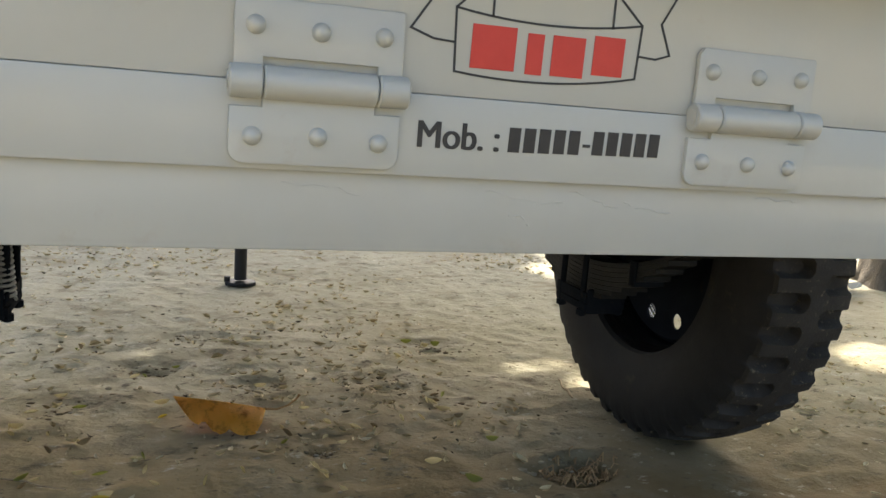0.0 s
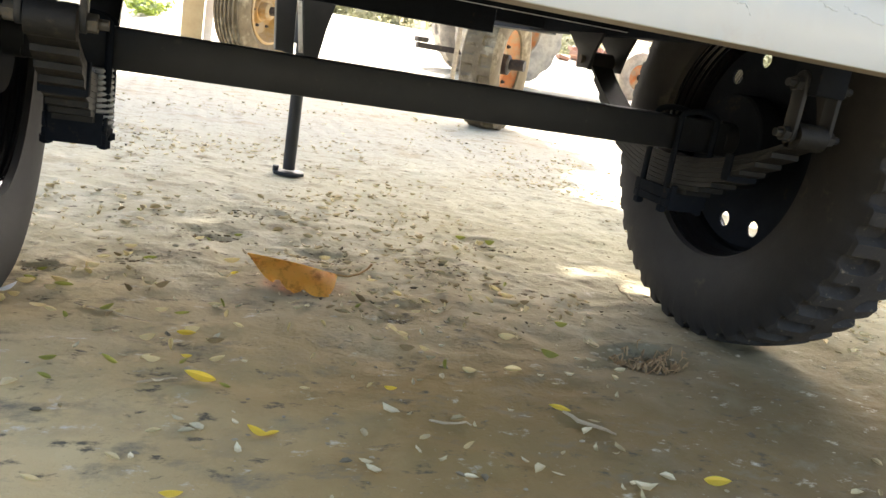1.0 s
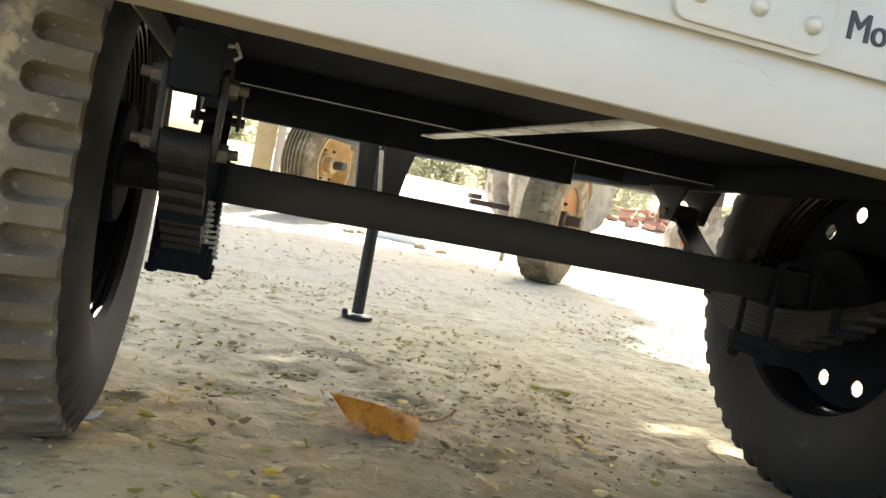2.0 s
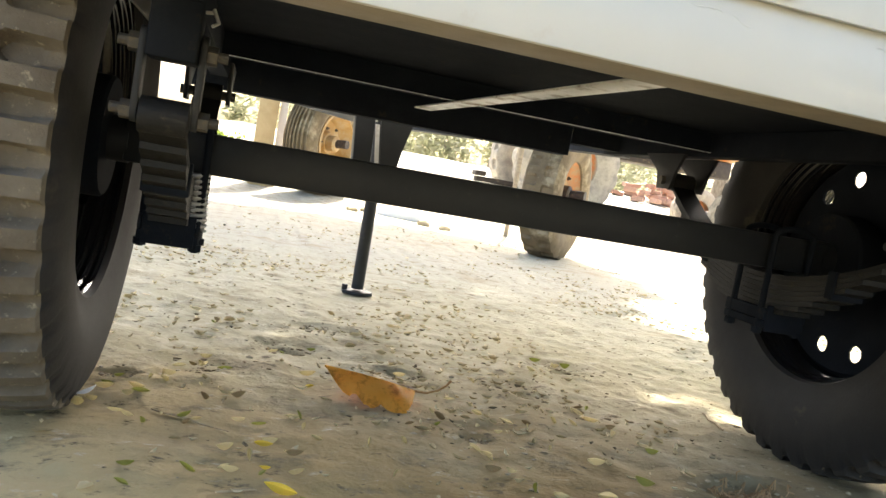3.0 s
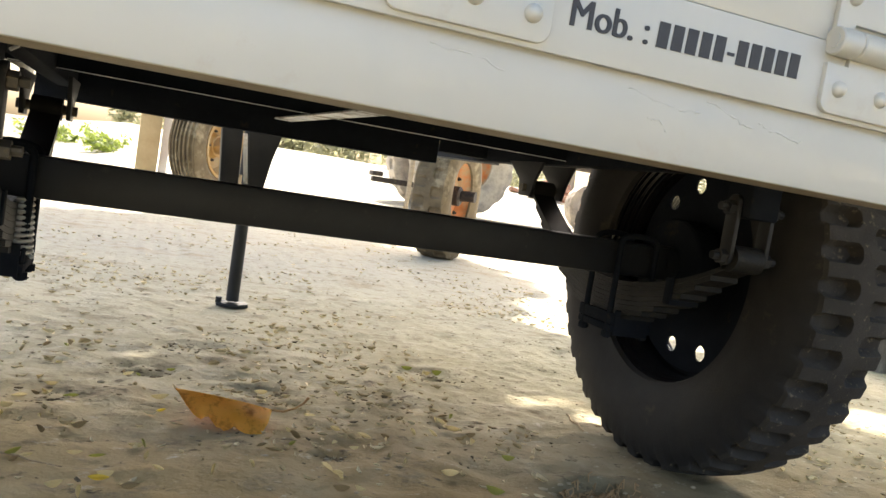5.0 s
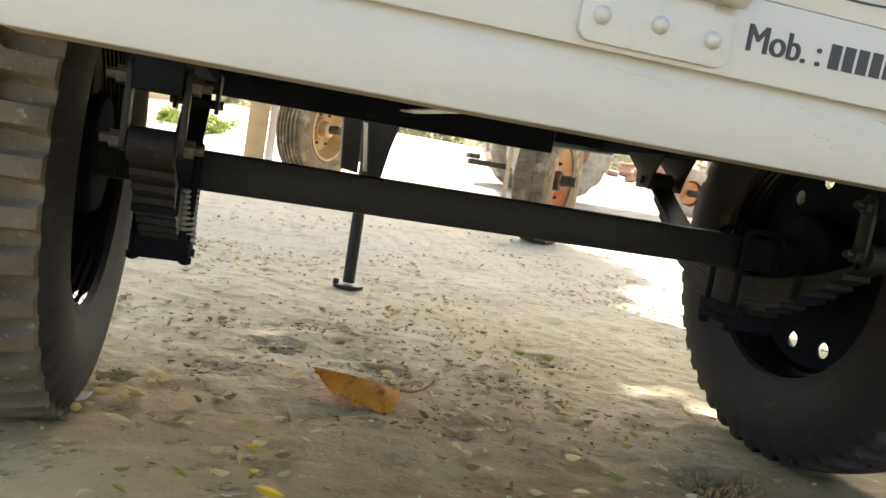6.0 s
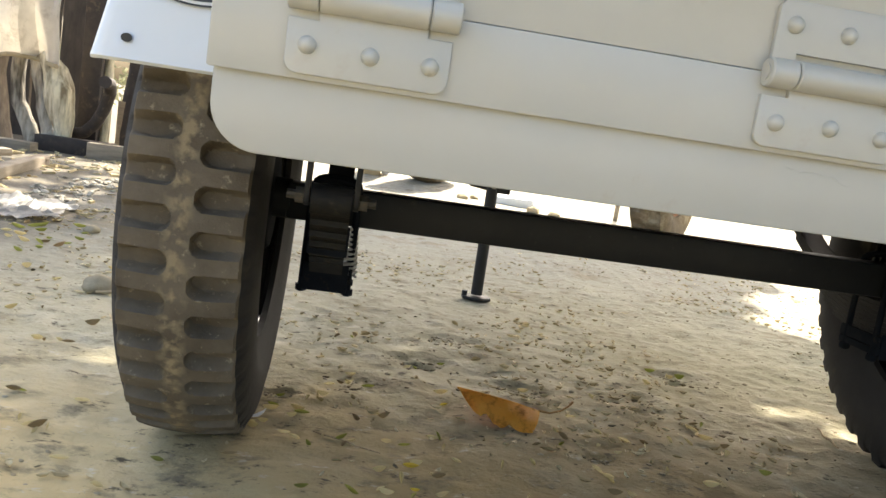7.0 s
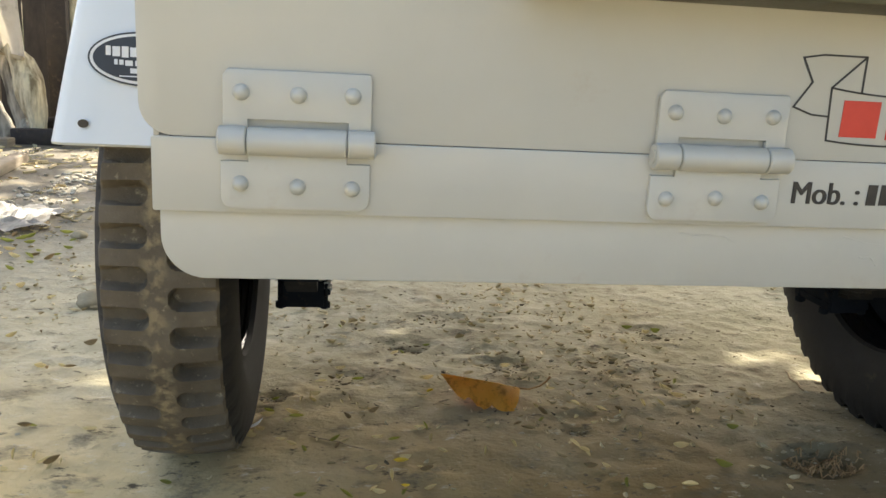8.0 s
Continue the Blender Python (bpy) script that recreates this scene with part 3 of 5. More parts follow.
def sign(name, bm, mat, label, y=FACE - 0.0006, parent=None):
    parent = parent or tailgate
    for v in bm.verts:
        v.co.y = y
    bmesh.ops.recalc_face_normals(bm, faces=bm.faces[:])
    ext = bmesh.ops.extrude_face_region(bm, geom=bm.faces[:])
    for v in ext["geom"]:
        if isinstance(v, bmesh.types.BMVert):
            v.co.y += 0.0005
    bmesh.ops.recalc_face_normals(bm, faces=bm.faces[:])
    return part(name, bm, mat, parent, label, smooth=False)


def curve_pts(p, q, sag, n=12):
    return [(p[0] + (q[0] - p[0]) * i / n, p[1] + (q[1] - p[1]) * i / n - sag * 4 * (i / n) * (1 - i / n)) for i in range(n + 1)]


BN = 0.00165
sign("banner_outline", stroke(curve_pts((0.1395, 0.7075), (0.2925, 0.7095), 0.0065) + [(0.2905, 0.669)] + curve_pts((0.2905, 0.669), (0.141, 0.6625), 0.006) + [(0.1395, 0.7075)], BN), "ink", "black painted ribbon outline")
sign("ribbon_end", stroke([(0.1395, 0.683), (0.124, 0.684), (0.1065, 0.690), (0.121, 0.7115), (0.110, 0.7315), (0.128, 0.7345), (0.168, 0.7345), (0.168, 0.7035)], BN), "ink", "black painted ribbon end")
sign("ribbon_fold", stroke([(0.1395, 0.7075), (0.168, 0.7345)], BN), "ink", "black painted fold line")
sign("ribbon_end", stroke([(0.2915, 0.6865), (0.307, 0.6855), (0.3195, 0.6895), (0.3095, 0.7125), (0.3215, 0.7345), (0.292, 0.7345), (0.267, 0.7320), (0.267, 0.7045)], BN), "ink", "black painted ribbon end")
sign("ribbon_fold", stroke([(0.267, 0.7320), (0.2925, 0.7095)], BN), "ink", "black painted fold line")


def block(x0, x1, z0, z1, lean=0.0, tilt=0.0):
    bm = bmesh.new()
    bm.faces.new([bm.verts.new((x, 0, z)) for x, z in ((x0, z0), (x1, z0 + tilt), (x1 + lean, z1 + tilt), (x0 + lean, z1))])
    return bm


for x0, x1, z0, z1 in ((0.1525, 0.1875, 0.6660, 0.6975), (0.1965, 0.2100, 0.6650, 0.6950), (0.2172, 0.2445, 0.6655, 0.6955), (0.2520, 0.2785, 0.6690, 0.6985)):
    sign("sign_bar", block(x0, x1, z0, z1, 0.0006), "red", "plain red painted bar")


def words(body, x0, z0, width, height, mat, label):
    cu = bpy.data.curves.new("words", "FONT")
    cu.body, cu.size = body, 1.0
    tmp = new("words", cu)
    me = bpy.data.meshes.new_from_object(tmp.evaluated_get(bpy.context.evaluated_depsgraph_get()))
    bpy.data.objects.remove(tmp)
    xs, ys = [v.co.x for v in me.vertices], [v.co.y for v in me.vertices]
    sx, sy = width / (max(xs) - min(xs)), height / (max(ys) - min(ys))
    for k in range(3):
        # laid on in three passes, for the weight of the strokes
        bm = bmesh.new()
        bm.from_mesh(me)
        for v in bm.verts:
            v.co = Vector((x0 + (v.co.x - min(xs)) * sx + 0.0006 * k, 0, z0 + (v.co.y - min(ys)) * sy))
        sign("lettering", bm, mat, label, ON_STRIP - 0.0001 * k, strip)
    bpy.data.meshes.remove(me)


ON_STRIP = BACK - 0.0052
words("Mob. :", 0.1165, 0.6062, 0.0630, 0.0195, "ink", "black painted lettering")
x = 0.1880
for i in range(11):
    if i == 5:
        sign("lettering_bar", block(x, x + 0.0066, 0.6135, 0.6160), "ink", "short black bar", ON_STRIP, strip)
        x += 0.0085
        continue
    sign("lettering_bar", block(x, x + 0.0094, 0.6065 + 0.00025 * i, 0.6250 + 0.00025 * i, 0.0006), "ink", "plain black painted bar", ON_STRIP, strip)
    x += 0.01255

# body tub above and behind the tailgate
part("side_wall", box(CX - HALF, CX - HALF + 0.004, BACK + 0.0065, 2.30, 0.60, 1.06), "paint", trailer)
part("side_wall", box(CX + HALF - 0.004, CX + HALF, BACK + 0.0065, 2.30, 0.60, 1.06), "paint", trailer)
part("front_wall", box(CX - HALF + 0.0045, CX + HALF - 0.0045, 2.296, 2.30, 0.641, 1.06), "paint", trailer)
part("floor_plate", box(CX - HALF + 0.0045, CX + HALF - 0.0045, BACK + 0.0065, 2.295, 0.636, 0.640), "matt", trailer, "black underside of the floor")


def channel(x0, x1, y, z0, z1, w=0.05, t=0.005, face=-1):
    """A folded steel crossmember, open to one side."""
    a, b, c = y - face * t / 2, y + face * t / 2, y + face * w
    o = [(a, z0), (c, z0), (c, z0 + t), (b, z0 + t), (b, z1 - t), (c, z1 - t), (c, z1), (a, z1)]
    return prism(o, x0, x1, axis="x", bevel=0.0008)


part("crossmember", channel(CX - HALF + 0.05, CX + HALF - 0.05, 0.715, 0.552, 0.6355, face=1), "matt", trailer)
part("crossmember", channel(CX - HALF + 0.05, CX + HALF - 0.05, 1.10, 0.606, 0.6355, face=1), "matt", trailer)
mid = part("crossmember", channel(CX - HALF + 0.02, CX + HALF - 0.02, 1.74, 0.5925, 0.6355, face=1), "matt", trailer)
# the sky's glint on the lower edge, laid on as a thin white strip
part("edge_strip", box(CX - HALF + 0.03, CX + HALF - 0.05, 1.7340, 1.7370, 0.5906, 0.5920, 0.0004), "whitevinyl", mid, "thin white strip standing for a glint along the steel edge")
part("crossmember", channel(CX - HALF + 0.02, 0.60, 2.20, 0.553, 0.6355, w=0.07, face=1), "matt", trailer)
part("crossmember", channel(0.602, CX + HALF, 2.20, 0.588, 0.6355, w=0.07, face=1), "matt", trailer)
part("centre_bar", prism([(0.200, 0.77), (0.245, 0.77), (0.165, 2.03), (0.124, 2.03)], 0.5850, 0.5890, axis="z", bevel=0.001), "baresteel", trailer, "pale bare steel bar under the floor")
for sx in SPRINGS:
    part("side_rail", box(sx - 0.022, sx + 0.022, 0.74, 2.30, 0.582, 0.6355, 0.003), "matt", trailer)

# drawbar and parking stand
for a in (-0.38, 0.81):
    part("drawbar", tube([(a, 2.27, 0.60), (0.155 + (a - CX) * 0.08, 3.2, 0.60)], 0.026, 4), "chassis", trailer)
stand = part("parking_stand", tube([(0.170, 2.745, 0.02), (0.168, 2.742, 0.30), (0.165, 2.74, 0.66)], 0.0205, 16), "chassis", trailer, "black tubular parking stand")
part("foot_plate", prism([(0.170 + 0.054 * math.cos(k * math.pi / 8) * (1 if k % 2 else 0.93), 2.745 + 0.044 * math.sin(k * math.pi / 8)) for k in range(16)], 0.002, 0.014, axis="z", bevel=0.002), "chassis", stand)
part("foot_nub", tube([(0.127, 2.742, 0.012), (0.127, 2.742, 0.030)], 0.010, 10), "chassis", stand)
part("gusset", prism([(0.128, 0.660), (0.242, 0.660), (0.228, 0.575), (0.206, 0.49), (0.190, 0.395), (0.148, 0.395), (0.140, 0.47), (0.128, 0.56)], 2.545, 2.553, bevel=0.001), "chassis", trailer)
part("stand_clamp", prism([(0.066, 0.405), (0.120, 0.398), (0.112, 0.60), (0.050, 0.60)], 2.57, 2.63, bevel=0.003), "chassis", trailer)
part("clamp_strip", prism([(0.1305, 0.408), (0.1435, 0.408), (0.1240, 0.556), (0.1110, 0.556)], 2.5405, 2.5445, bevel=0.001), "baresteel", trailer, "worn bright strip")
part("clamp_pin", tube([(0.060, 2.58, 0.565), (0.120, 2.58, 0.572)], 0.008, 10), "baresteel", trailer, "bright steel pin")
part("stand_sleeve", tube([(0.165, 2.742, 0.43), (0.165, 2.74, 0.66)], 0.029, 14), "chassis", trailer)

# axle
part("axle_beam", box(LX + 0.10, RX - 0.10, AY - 0.0325, AY + 0.0325, AZ - 0.0325, AZ + 0.0325, 0.005), "chassis", trailer, "square black axle beam")


def spring_z(y, drop):
    """Height of a leaf at y: low under the axle, rising to both eyes."""
    u = (y - AY) / (0.34 if y < AY else 0.395)
    rise = 0.078 if y < AY else 0.150
    return 0.362 - drop + rise * u * u


def leaf_bar(sx, w, y0, y1, drop, t=0.0085):
    bm = bmesh.new()
    n, rows = 18, []
    for i in range(n + 1):
        y = y0 + (y1 - y0) * i / n
        z = spring_z(y, drop)
        rows.append([bm.verts.new((sx + a * w / 2, y, z + b)) for a, b in ((-1, 0), (1, 0), (1, -t), (-1, -t))])
    for a, b in zip(rows, rows[1:]):
        for k in range(4):
            bm.faces.new((a[k], a[(k + 1) % 4], b[(k + 1) % 4], b[k]))
    bm.faces.new(rows[0][::-1])
    bm.faces.new(rows[-1])
    bmesh.ops.recalc_face_normals(bm, faces=bm.faces[:])
    return bm


def suspension(sx, out):
    w = 0.056
    eye_r, eye_f = (1.135, 0.446), (1.875, 0.520)
    main = part("leaf_spring", leaf_bar(sx, w, 1.137, 1.873, 0.0), "spring", trailer, "stacked dusty leaf spring")
    for k in range(1, 9):
        part("leaf", leaf_bar(sx, w, 1.135 + 0.034 * k, 1.875 - 0.040 * k, 0.0092 * k), "spring", main)
    for ey, ez in (eye_r, eye_f):
        part("spring_eye", tube([(sx - w / 2, ey, ez), (sx + w / 2, ey, ez)], 0.022, 18), "spring", main)
    for ey in (1.27, 1.66):
        z = spring_z(ey, 0.040)
        part("rebound_clip", box(sx - w / 2 - 0.004, sx + w / 2 + 0.004, ey - 0.010, ey + 0.010, z - 0.003, z + 0.044, 0.002), "matt", main)
    # U-bolts and the plate under the springs
    plate = part("spring_plate", box(sx - 0.046, sx + 0.046, AY - 0.062, AY + 0.062, 0.262, 0.277, 0.003), "matt", trailer)
    for dy in (-0.044, 0.044):
        pts = [(sx - 0.041, AY + dy, 0.249), (sx - 0.041, AY + dy, 0.436)]
        pts += [(sx - 0.041 * math.cos(a), AY + dy, 0.438 + 0.014 * math.sin(a)) for a in np.linspace(0.2, math.pi - 0.2, 8)]
        pts += [(sx + 0.041, AY + dy, 0.436), (sx + 0.041, AY + dy, 0.249)]
        ub = part("u_bolt", tube(pts, 0.0060, 10), "matt", plate)
        for s in (-1, 1):
            part("nut", tube([(sx + s * 0.041, AY + dy, 0.251), (sx + s * 0.041, AY + dy, 0.2618)], 0.0105, 6), "matt", plate)
    part("plate_face", box(sx - 0.0395, sx + 0.0395, AY - 0.0635, AY - 0.0575, 0.2560, 0.306, 0.002), "matt", plate)
    for s in (-1, 1):
        part("plate_flange", box(sx + s * 0.043 - 0.003, sx + s * 0.043 + 0.003, AY - 0.062, AY + 0.062, 0.2775, 0.300, 0.002), "matt", plate)
    # rear shackle: two links, pins with nuts
    for s in (-1, 1):
        lx = sx + s * 0.0345
        o = []
        for cz, a0 in ((0.448, 180), (0.535, 0)):
            o += [(1.135 + 0.0135 * math.cos(radians(a0 + 180 * i / 8)), cz + 0.0135 * math.sin(radians(a0 + 180 * i / 8))) for i in range(9)]
        link = part("shackle_link", prism(o, lx - 0.004, lx + 0.004, axis="x", bevel=0.001), "chassis", trailer)
        for cz in (0.448, 0.527):
            part("pin_nut", hexbolt((lx + s * 0.004, 1.135, cz), (s, 0, 0), 0.012, 0.012), "bolt" if out < 0 else "chassis", link, "worn steel nut" if out < 0 else "")
    part("hanger", box(sx - 0.029, sx + 0.029, 1.105, 1.165, 0.512, 0.584, 0.004), "matt", trailer)
    # front hanger
    o = [(1.845, 0.50), (1.905, 0.50), (1.915, 0.54), (1.985, 0.584), (1.80, 0.584), (1.83, 0.54)]
    for s in (-1, 1):
        part("front_hanger", prism(o, sx + s * 0.042 - 0.004, sx + s * 0.042 + 0.004, axis="x", bevel=0.001), "chassis", trailer)
    part("hanger_pin", tube([(sx - 0.055, 1.875, 0.52), (sx + 0.055, 1.875, 0.52)], 0.010, 10), "bolt", trailer)


for sx, out in zip(SPRINGS, (-1, 1)):
    suspension(sx, out)

def coil(cx, cy, z0, z1, r, turns):
    pts = []
    for i in range(turns * 14 + 1):
        a = 2 * math.pi * i / 14
        k = 1 - 0.35 * i / (turns * 14)
        pts.append((cx + r * k * math.cos(a), cy + r * k * math.sin(a), z0 + (z1 - z0) * i / (turns * 14)))
    return tube(pts, 0.0030, 6)


part("wire_coil", coil(-0.3030, 1.432, 0.284, 0.372, 0.0175, 10), "rope", trailer, "pale wire wound beside the spring")
for pts in (((-0.345, 1.16, 0.584), (-0.325, 1.14, 0.572), (-0.312, 1.12, 0.556)), ((-0.350, 1.12, 0.566), (-0.320, 1.13, 0.574), (-0.298, 1.15, 0.580)), ((-0.30, 1.14, 0.582), (-0.292, 1.13, 0.566), (-0.298, 1.12, 0.560))):
    part("wire_tie", tube(pts, 0.0022, 6), "rope", trailer, "pale twisted wire tie")

# wheels
PITCH, STEPS = 44, 20


def groove(u, s, half):
    """Depth 0..1 of the bar tread's cups at a pitch fraction u and a place s across the tread."""
    a = abs(s)
    if a < 0.0145:
        return 0.0
    if s > 0:
        u += 0.5
    u = abs((u % 1.0) - 0.5)
    cup = 0.295
    if a < 0.032:
        q = (0.032 - a) / 0.0180
        cup *= math.sqrt(max(0.0, 1 - q * q))
    out = min(1.0, max(0.0, (a - 0.045) / 0.035))
    e = min(1.0, max(0.0, (cup - u) / (0.055 + 0.13 * out)))
    return e * e * (3 - 2 * e) * (1 - 0.45 * out)


def tyre_mesh(radius, half, pitch, steps, depth, mats, flank=0.098, wall=1.0):
    """A bar-tread tyre: rounded shoulders, cupped bars, full sidewalls and a bead at the rim."""
    across = [-0.080, -0.0795, -0.070, -0.058, -0.045, -0.036, -0.032, -0.028, -0.024, -0.021, -0.018, -0.0155, -0.0135, -0.0122, -0.004, 0.004, 0.0122, 0.0135, 0.0155, 0.018, 0.021, 0.024, 0.028, 0.032, 0.036, 0.045, 0.058, 0.070, 0.0795, 0.080]
    k = half / 0.080
    prof = []
    side = [(0.083, 0.957), (0.094, 0.90), (flank + 0.002, 0.80), (flank + 0.002, 0.70), (0.092, 0.61), (0.084, 0.555), (0.083, 0.525), (0.072, 0.512)]
    side = [(x, 1 - (1 - f) * wall) for x, f in side]
    for x, f in side[::-1]:
        prof.append((-x * k, radius * f))
    for x in across:
        prof.append((x * k, radius * (1.0 - 0.018 * (abs(x) / 0.08) ** 2.4)))
    for x, f in side:
        prof.append((x * k, radius * f))
    n0, n1 = len(side), len(side) + len(across)

    def shape(i, j, x, r, a):
        if n0 - 1 <= j <= n1:
            u = (i % steps) / steps
            g = groove(u, x / k, half)
            if j in (n0 - 1, n1):
                g *= 0.45
            r -= depth * g
        return x, r

    slots = [0 if n0 - 1 <= j < n1 else 1 for j in range(len(prof))]
    return finish(prof, pitch * steps, slots, mats, shape)


def finish(prof, n, slots, mats, shape):
    me = lathe(prof, n, mats=slots, shape=shape)
    for key in mats:
        me.materials.append(M[key])
    me.set_sharp_from_angle(angle=radians(35))
    return me


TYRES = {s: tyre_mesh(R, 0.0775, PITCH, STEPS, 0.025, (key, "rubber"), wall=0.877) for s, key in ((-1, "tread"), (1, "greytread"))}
HOLES = {1: [(0.1765, a) for a in (48, 77, -75, -106)], -1: [(0.1765, a) for a in (138, 167, 15, -16)]}


def rim_mesh():
    inner = [(0.028 + 0.0022 * k, 0.2240 + 0.00075 * k + 0.0011 * math.sin(2 * math.pi * k / 6)) for k in range(19)] + [(0.072, 0.2410)]
    outer = [(0.072, 0.2450), (0.070, 0.2470), (0.067, 0.2440), (0.065, 0.2400), (0.045, 0.2350), (0.030, 0.2310)]
    p = [(-x, r) for x, r in outer] + [(x, r) for x, r in outer[::-1]] + [(x, r) for x, r in inner[::-1]] + [(-x, r) for x, r in inner]
    me = lathe(p, 96, closed=True)
    me.materials.append(M["rim"])
    me.set_sharp_from_angle(angle=radians(38))
    return me


def disc_mesh(side):
    """The wheel's dished disc with its round hand holes, in polar strips round each hole."""
    bm = bmesh.new()
    holes = [(r * math.cos(radians(a)), r * math.sin(radians(a))) for r, a in HOLES[side]]
    rr = 0.0165
    n = 480
    radii = [0.030, 0.055, 0.085, 0.110, 0.130, 0.150] + list(np.linspace(0.1555, 0.197, 31)) + [0.2010, 0.2150, 0.2245]

    def bulge(r):
        return side * (0.030 if r < 0.09 else 0.030 - 0.030 * min(1, (r - 0.09) / 0.05) + (0.012 if r > 0.22 else 0))

    grid = []
    for r in radii:
        row = []
        for i in range(n):
            a = 2 * math.pi * i / n
            y, z = r * math.cos(a), r * math.sin(a)
            for hy, hz in holes:
                d = math.hypot(y - hy, z - hz)
                if abs(d - rr) < 0.0011:
                    y, z = hy + (y - hy) / d * rr, hz + (z - hz) / d * rr
            row.append((y, z, bm.verts.new((bulge(r), y, z))))
        grid.append(row)
    for a, b in zip(grid, grid[1:]):
        for i in range(n):
            q = (a[i], a[(i + 1) % n], b[(i + 1) % n], b[i])
            cy, cz = sum(v[0] for v in q) / 4, sum(v[1] for v in q) / 4
            if any(math.hypot(cy - hy, cz - hz) < rr for hy, hz in holes):
                continue
            bm.faces.new([v[2] for v in q])
    bmesh.ops.recalc_face_normals(bm, faces=bm.faces[:])
    bmesh.ops.solidify(bm, geom=bm.faces[:], thickness=0.005)
    return bm


RIM = rim_mesh()
for wx, side in ((LX, -1), (RX, 1)):
    at = pose(wx, AY, AZ - (0.010 if side < 0 else 0.001))
    wheel = part("wheel", TYRES[side], None, trailer, "dusty bar-tread tyre on a black steel rim", m=at @ pose(0, 0, 0, 3.0 if side < 0 else 1.0))
    part("rim", RIM, "rim", wheel, "glossy black steel rim", m=at)
    part("disc", disc_mesh(side), "matt", wheel, "black wheel disc with hand holes", m=at)
    drum = tube([(wx - side * 0.075, AY, AZ), (wx - side * 0.070, AY, AZ), (wx - side * 0.018, AY, AZ), (wx - side * 0.013, AY, AZ)], 0.095, 40, taper=[0.96, 1, 1, 0.97])
    part("hub_drum", drum, "matt", wheel)
    part("axle_stub", tube([(wx - side * 0.105, AY, AZ), (wx + side * 0.05, AY, AZ)], 0.036, 20), "chassis", wheel)
    for k in range(5):
        a = 2 * math.pi * k / 5
        part("wheel_nut", hexbolt((wx + side * 0.035, AY + 0.070 * math.cos(a), AZ + 0.070 * math.sin(a)), (side, 0, 0), 0.012, 0.012), "bolt", wheel)


# fenders
def fender(wx, side):
    """A folded sheet over the wheel: a rear apron, a rounded bend and a flat top."""
    inner = (CX - HALF - 0.0015) if side < 0 else (CX + HALF + 0.0015)
    line = [(1.035, 0.590), (1.006, 0.5885), (1.001, 0.592), (1.003, 0.60), (1.010, 0.66), (1.024, 0.76), (1.038, 0.83)]
    for i in range(7):
        a = radians(172 - 82 * i / 6)
        line.append((1.118 + 0.075 * math.cos(a), 0.845 + 0.065 * math.sin(a)))
    line += [(1.30, 0.915), (1.48, 0.917), (1.66, 0.915)]
    for i in range(7):
        a = radians(90 - 82 * i / 6)
        line.append((1.836 + 0.075 * math.cos(a), 0.845 + 0.065 * math.sin(a)))
    line += [(1.93, 0.74), (1.945, 0.64)]
    bm = bmesh.new()
    rows = []
    for y, z in line:
        flare = max(0.0, (0.92 - z)) * 0.19
        outer = wx + side * (0.057 + flare)
        row = []
        for f, dy, dz in ((0, 0, 0), (0.25, 0, 0), (0.5, 0, 0), (0.75, 0, 0), (0.90, 0, 0), (0.95, 0.004, -0.001), (0.985, 0.014, -0.004), (1.0, 0.034, -0.012)):
            yy = y + (dy if y < AY else -dy)
            row.append(bm.verts.new((inner + (outer - inner) * f, yy, z + (dz if z > 0.86 else 0))))
        rows.append(row)
    for a, b in zip(rows, rows[1:]):
        for i in range(len(a) - 1):
            bm.faces.new((a[i], a[i + 1], b[i + 1], b[i]))
    bmesh.ops.recalc_face_normals(bm, faces=bm.faces[:])
    bmesh.ops.solidify(bm, geom=bm.faces[:], thickness=0.0025)
    return bm


for wx, side in ((LX, -1), (RX, 1)):
    fen = part("fender", fender(wx, side), "fender", trailer, "white sheet steel fender with sky light in its colour")
    if side < 0:
        hx, hz = -0.5945, 0.6165
        part("drain_hole", prism([(hx + 0.0066 * math.cos(a), hz + 0.0052 * math.sin(a)) for a in np.linspace(0, 2 * math.pi, 20)[:-1]], 0.9995, 1.0005), "ink", fen, "dark punched hole", m=pose(0, 0.0017, 0))
        ex, ez, ey = -0.520, 0.698, 1.0105

        def oval(a, b, y):
            return prism([(ex + a * math.cos(t), ez + b * math.sin(t)) for t in np.linspace(0, 2 * math.pi, 48)[:-1]], y, y + 0.0006)

        tip = Matrix.Translation((0, ey, ez)) @ pose(0, 0, 0, -7.0) @ Matrix.Translation((0, -ey, -ez))
        sticker = part("sticker", oval(0.068, 0.0335, ey - 0.0004), "navy", fen, "dark oval sticker with white bars", m=tip)
        part("sticker_ring", oval(0.0655, 0.0312, ey - 0.0012), "whitevinyl", sticker, m=tip)
        part("sticker_field", oval(0.0615, 0.0278, ey - 0.0020), "navy", sticker, m=tip)
        for x0, x1, z0, z1 in ((-0.566, -0.560, 0.701, 0.7125), (-0.558, -0.549, 0.700, 0.712), (-0.547, -0.539, 0.699, 0.7125), (-0.537, -0.524, 0.700, 0.7115), (-0.521, -0.508, 0.699, 0.711), (-0.556, -0.552, 0.690, 0.6965), (-0.550, -0.545, 0.690, 0.696),
                               (-0.543, -0.534, 0.689, 0.6955), (-0.531, -0.522, 0.689, 0.6955), (-0.537, -0.528, 0.680, 0.686), (-0.526, -0.515, 0.680, 0.686), (-0.550, -0.49, 0.6755, 0.6768)):
            part("sticker_bar", box(x0, x1, ey - 0.0028, ey - 0.0022, z0, z1), "whitevinyl", sticker, m=tip)

# ---- things on the ground ----


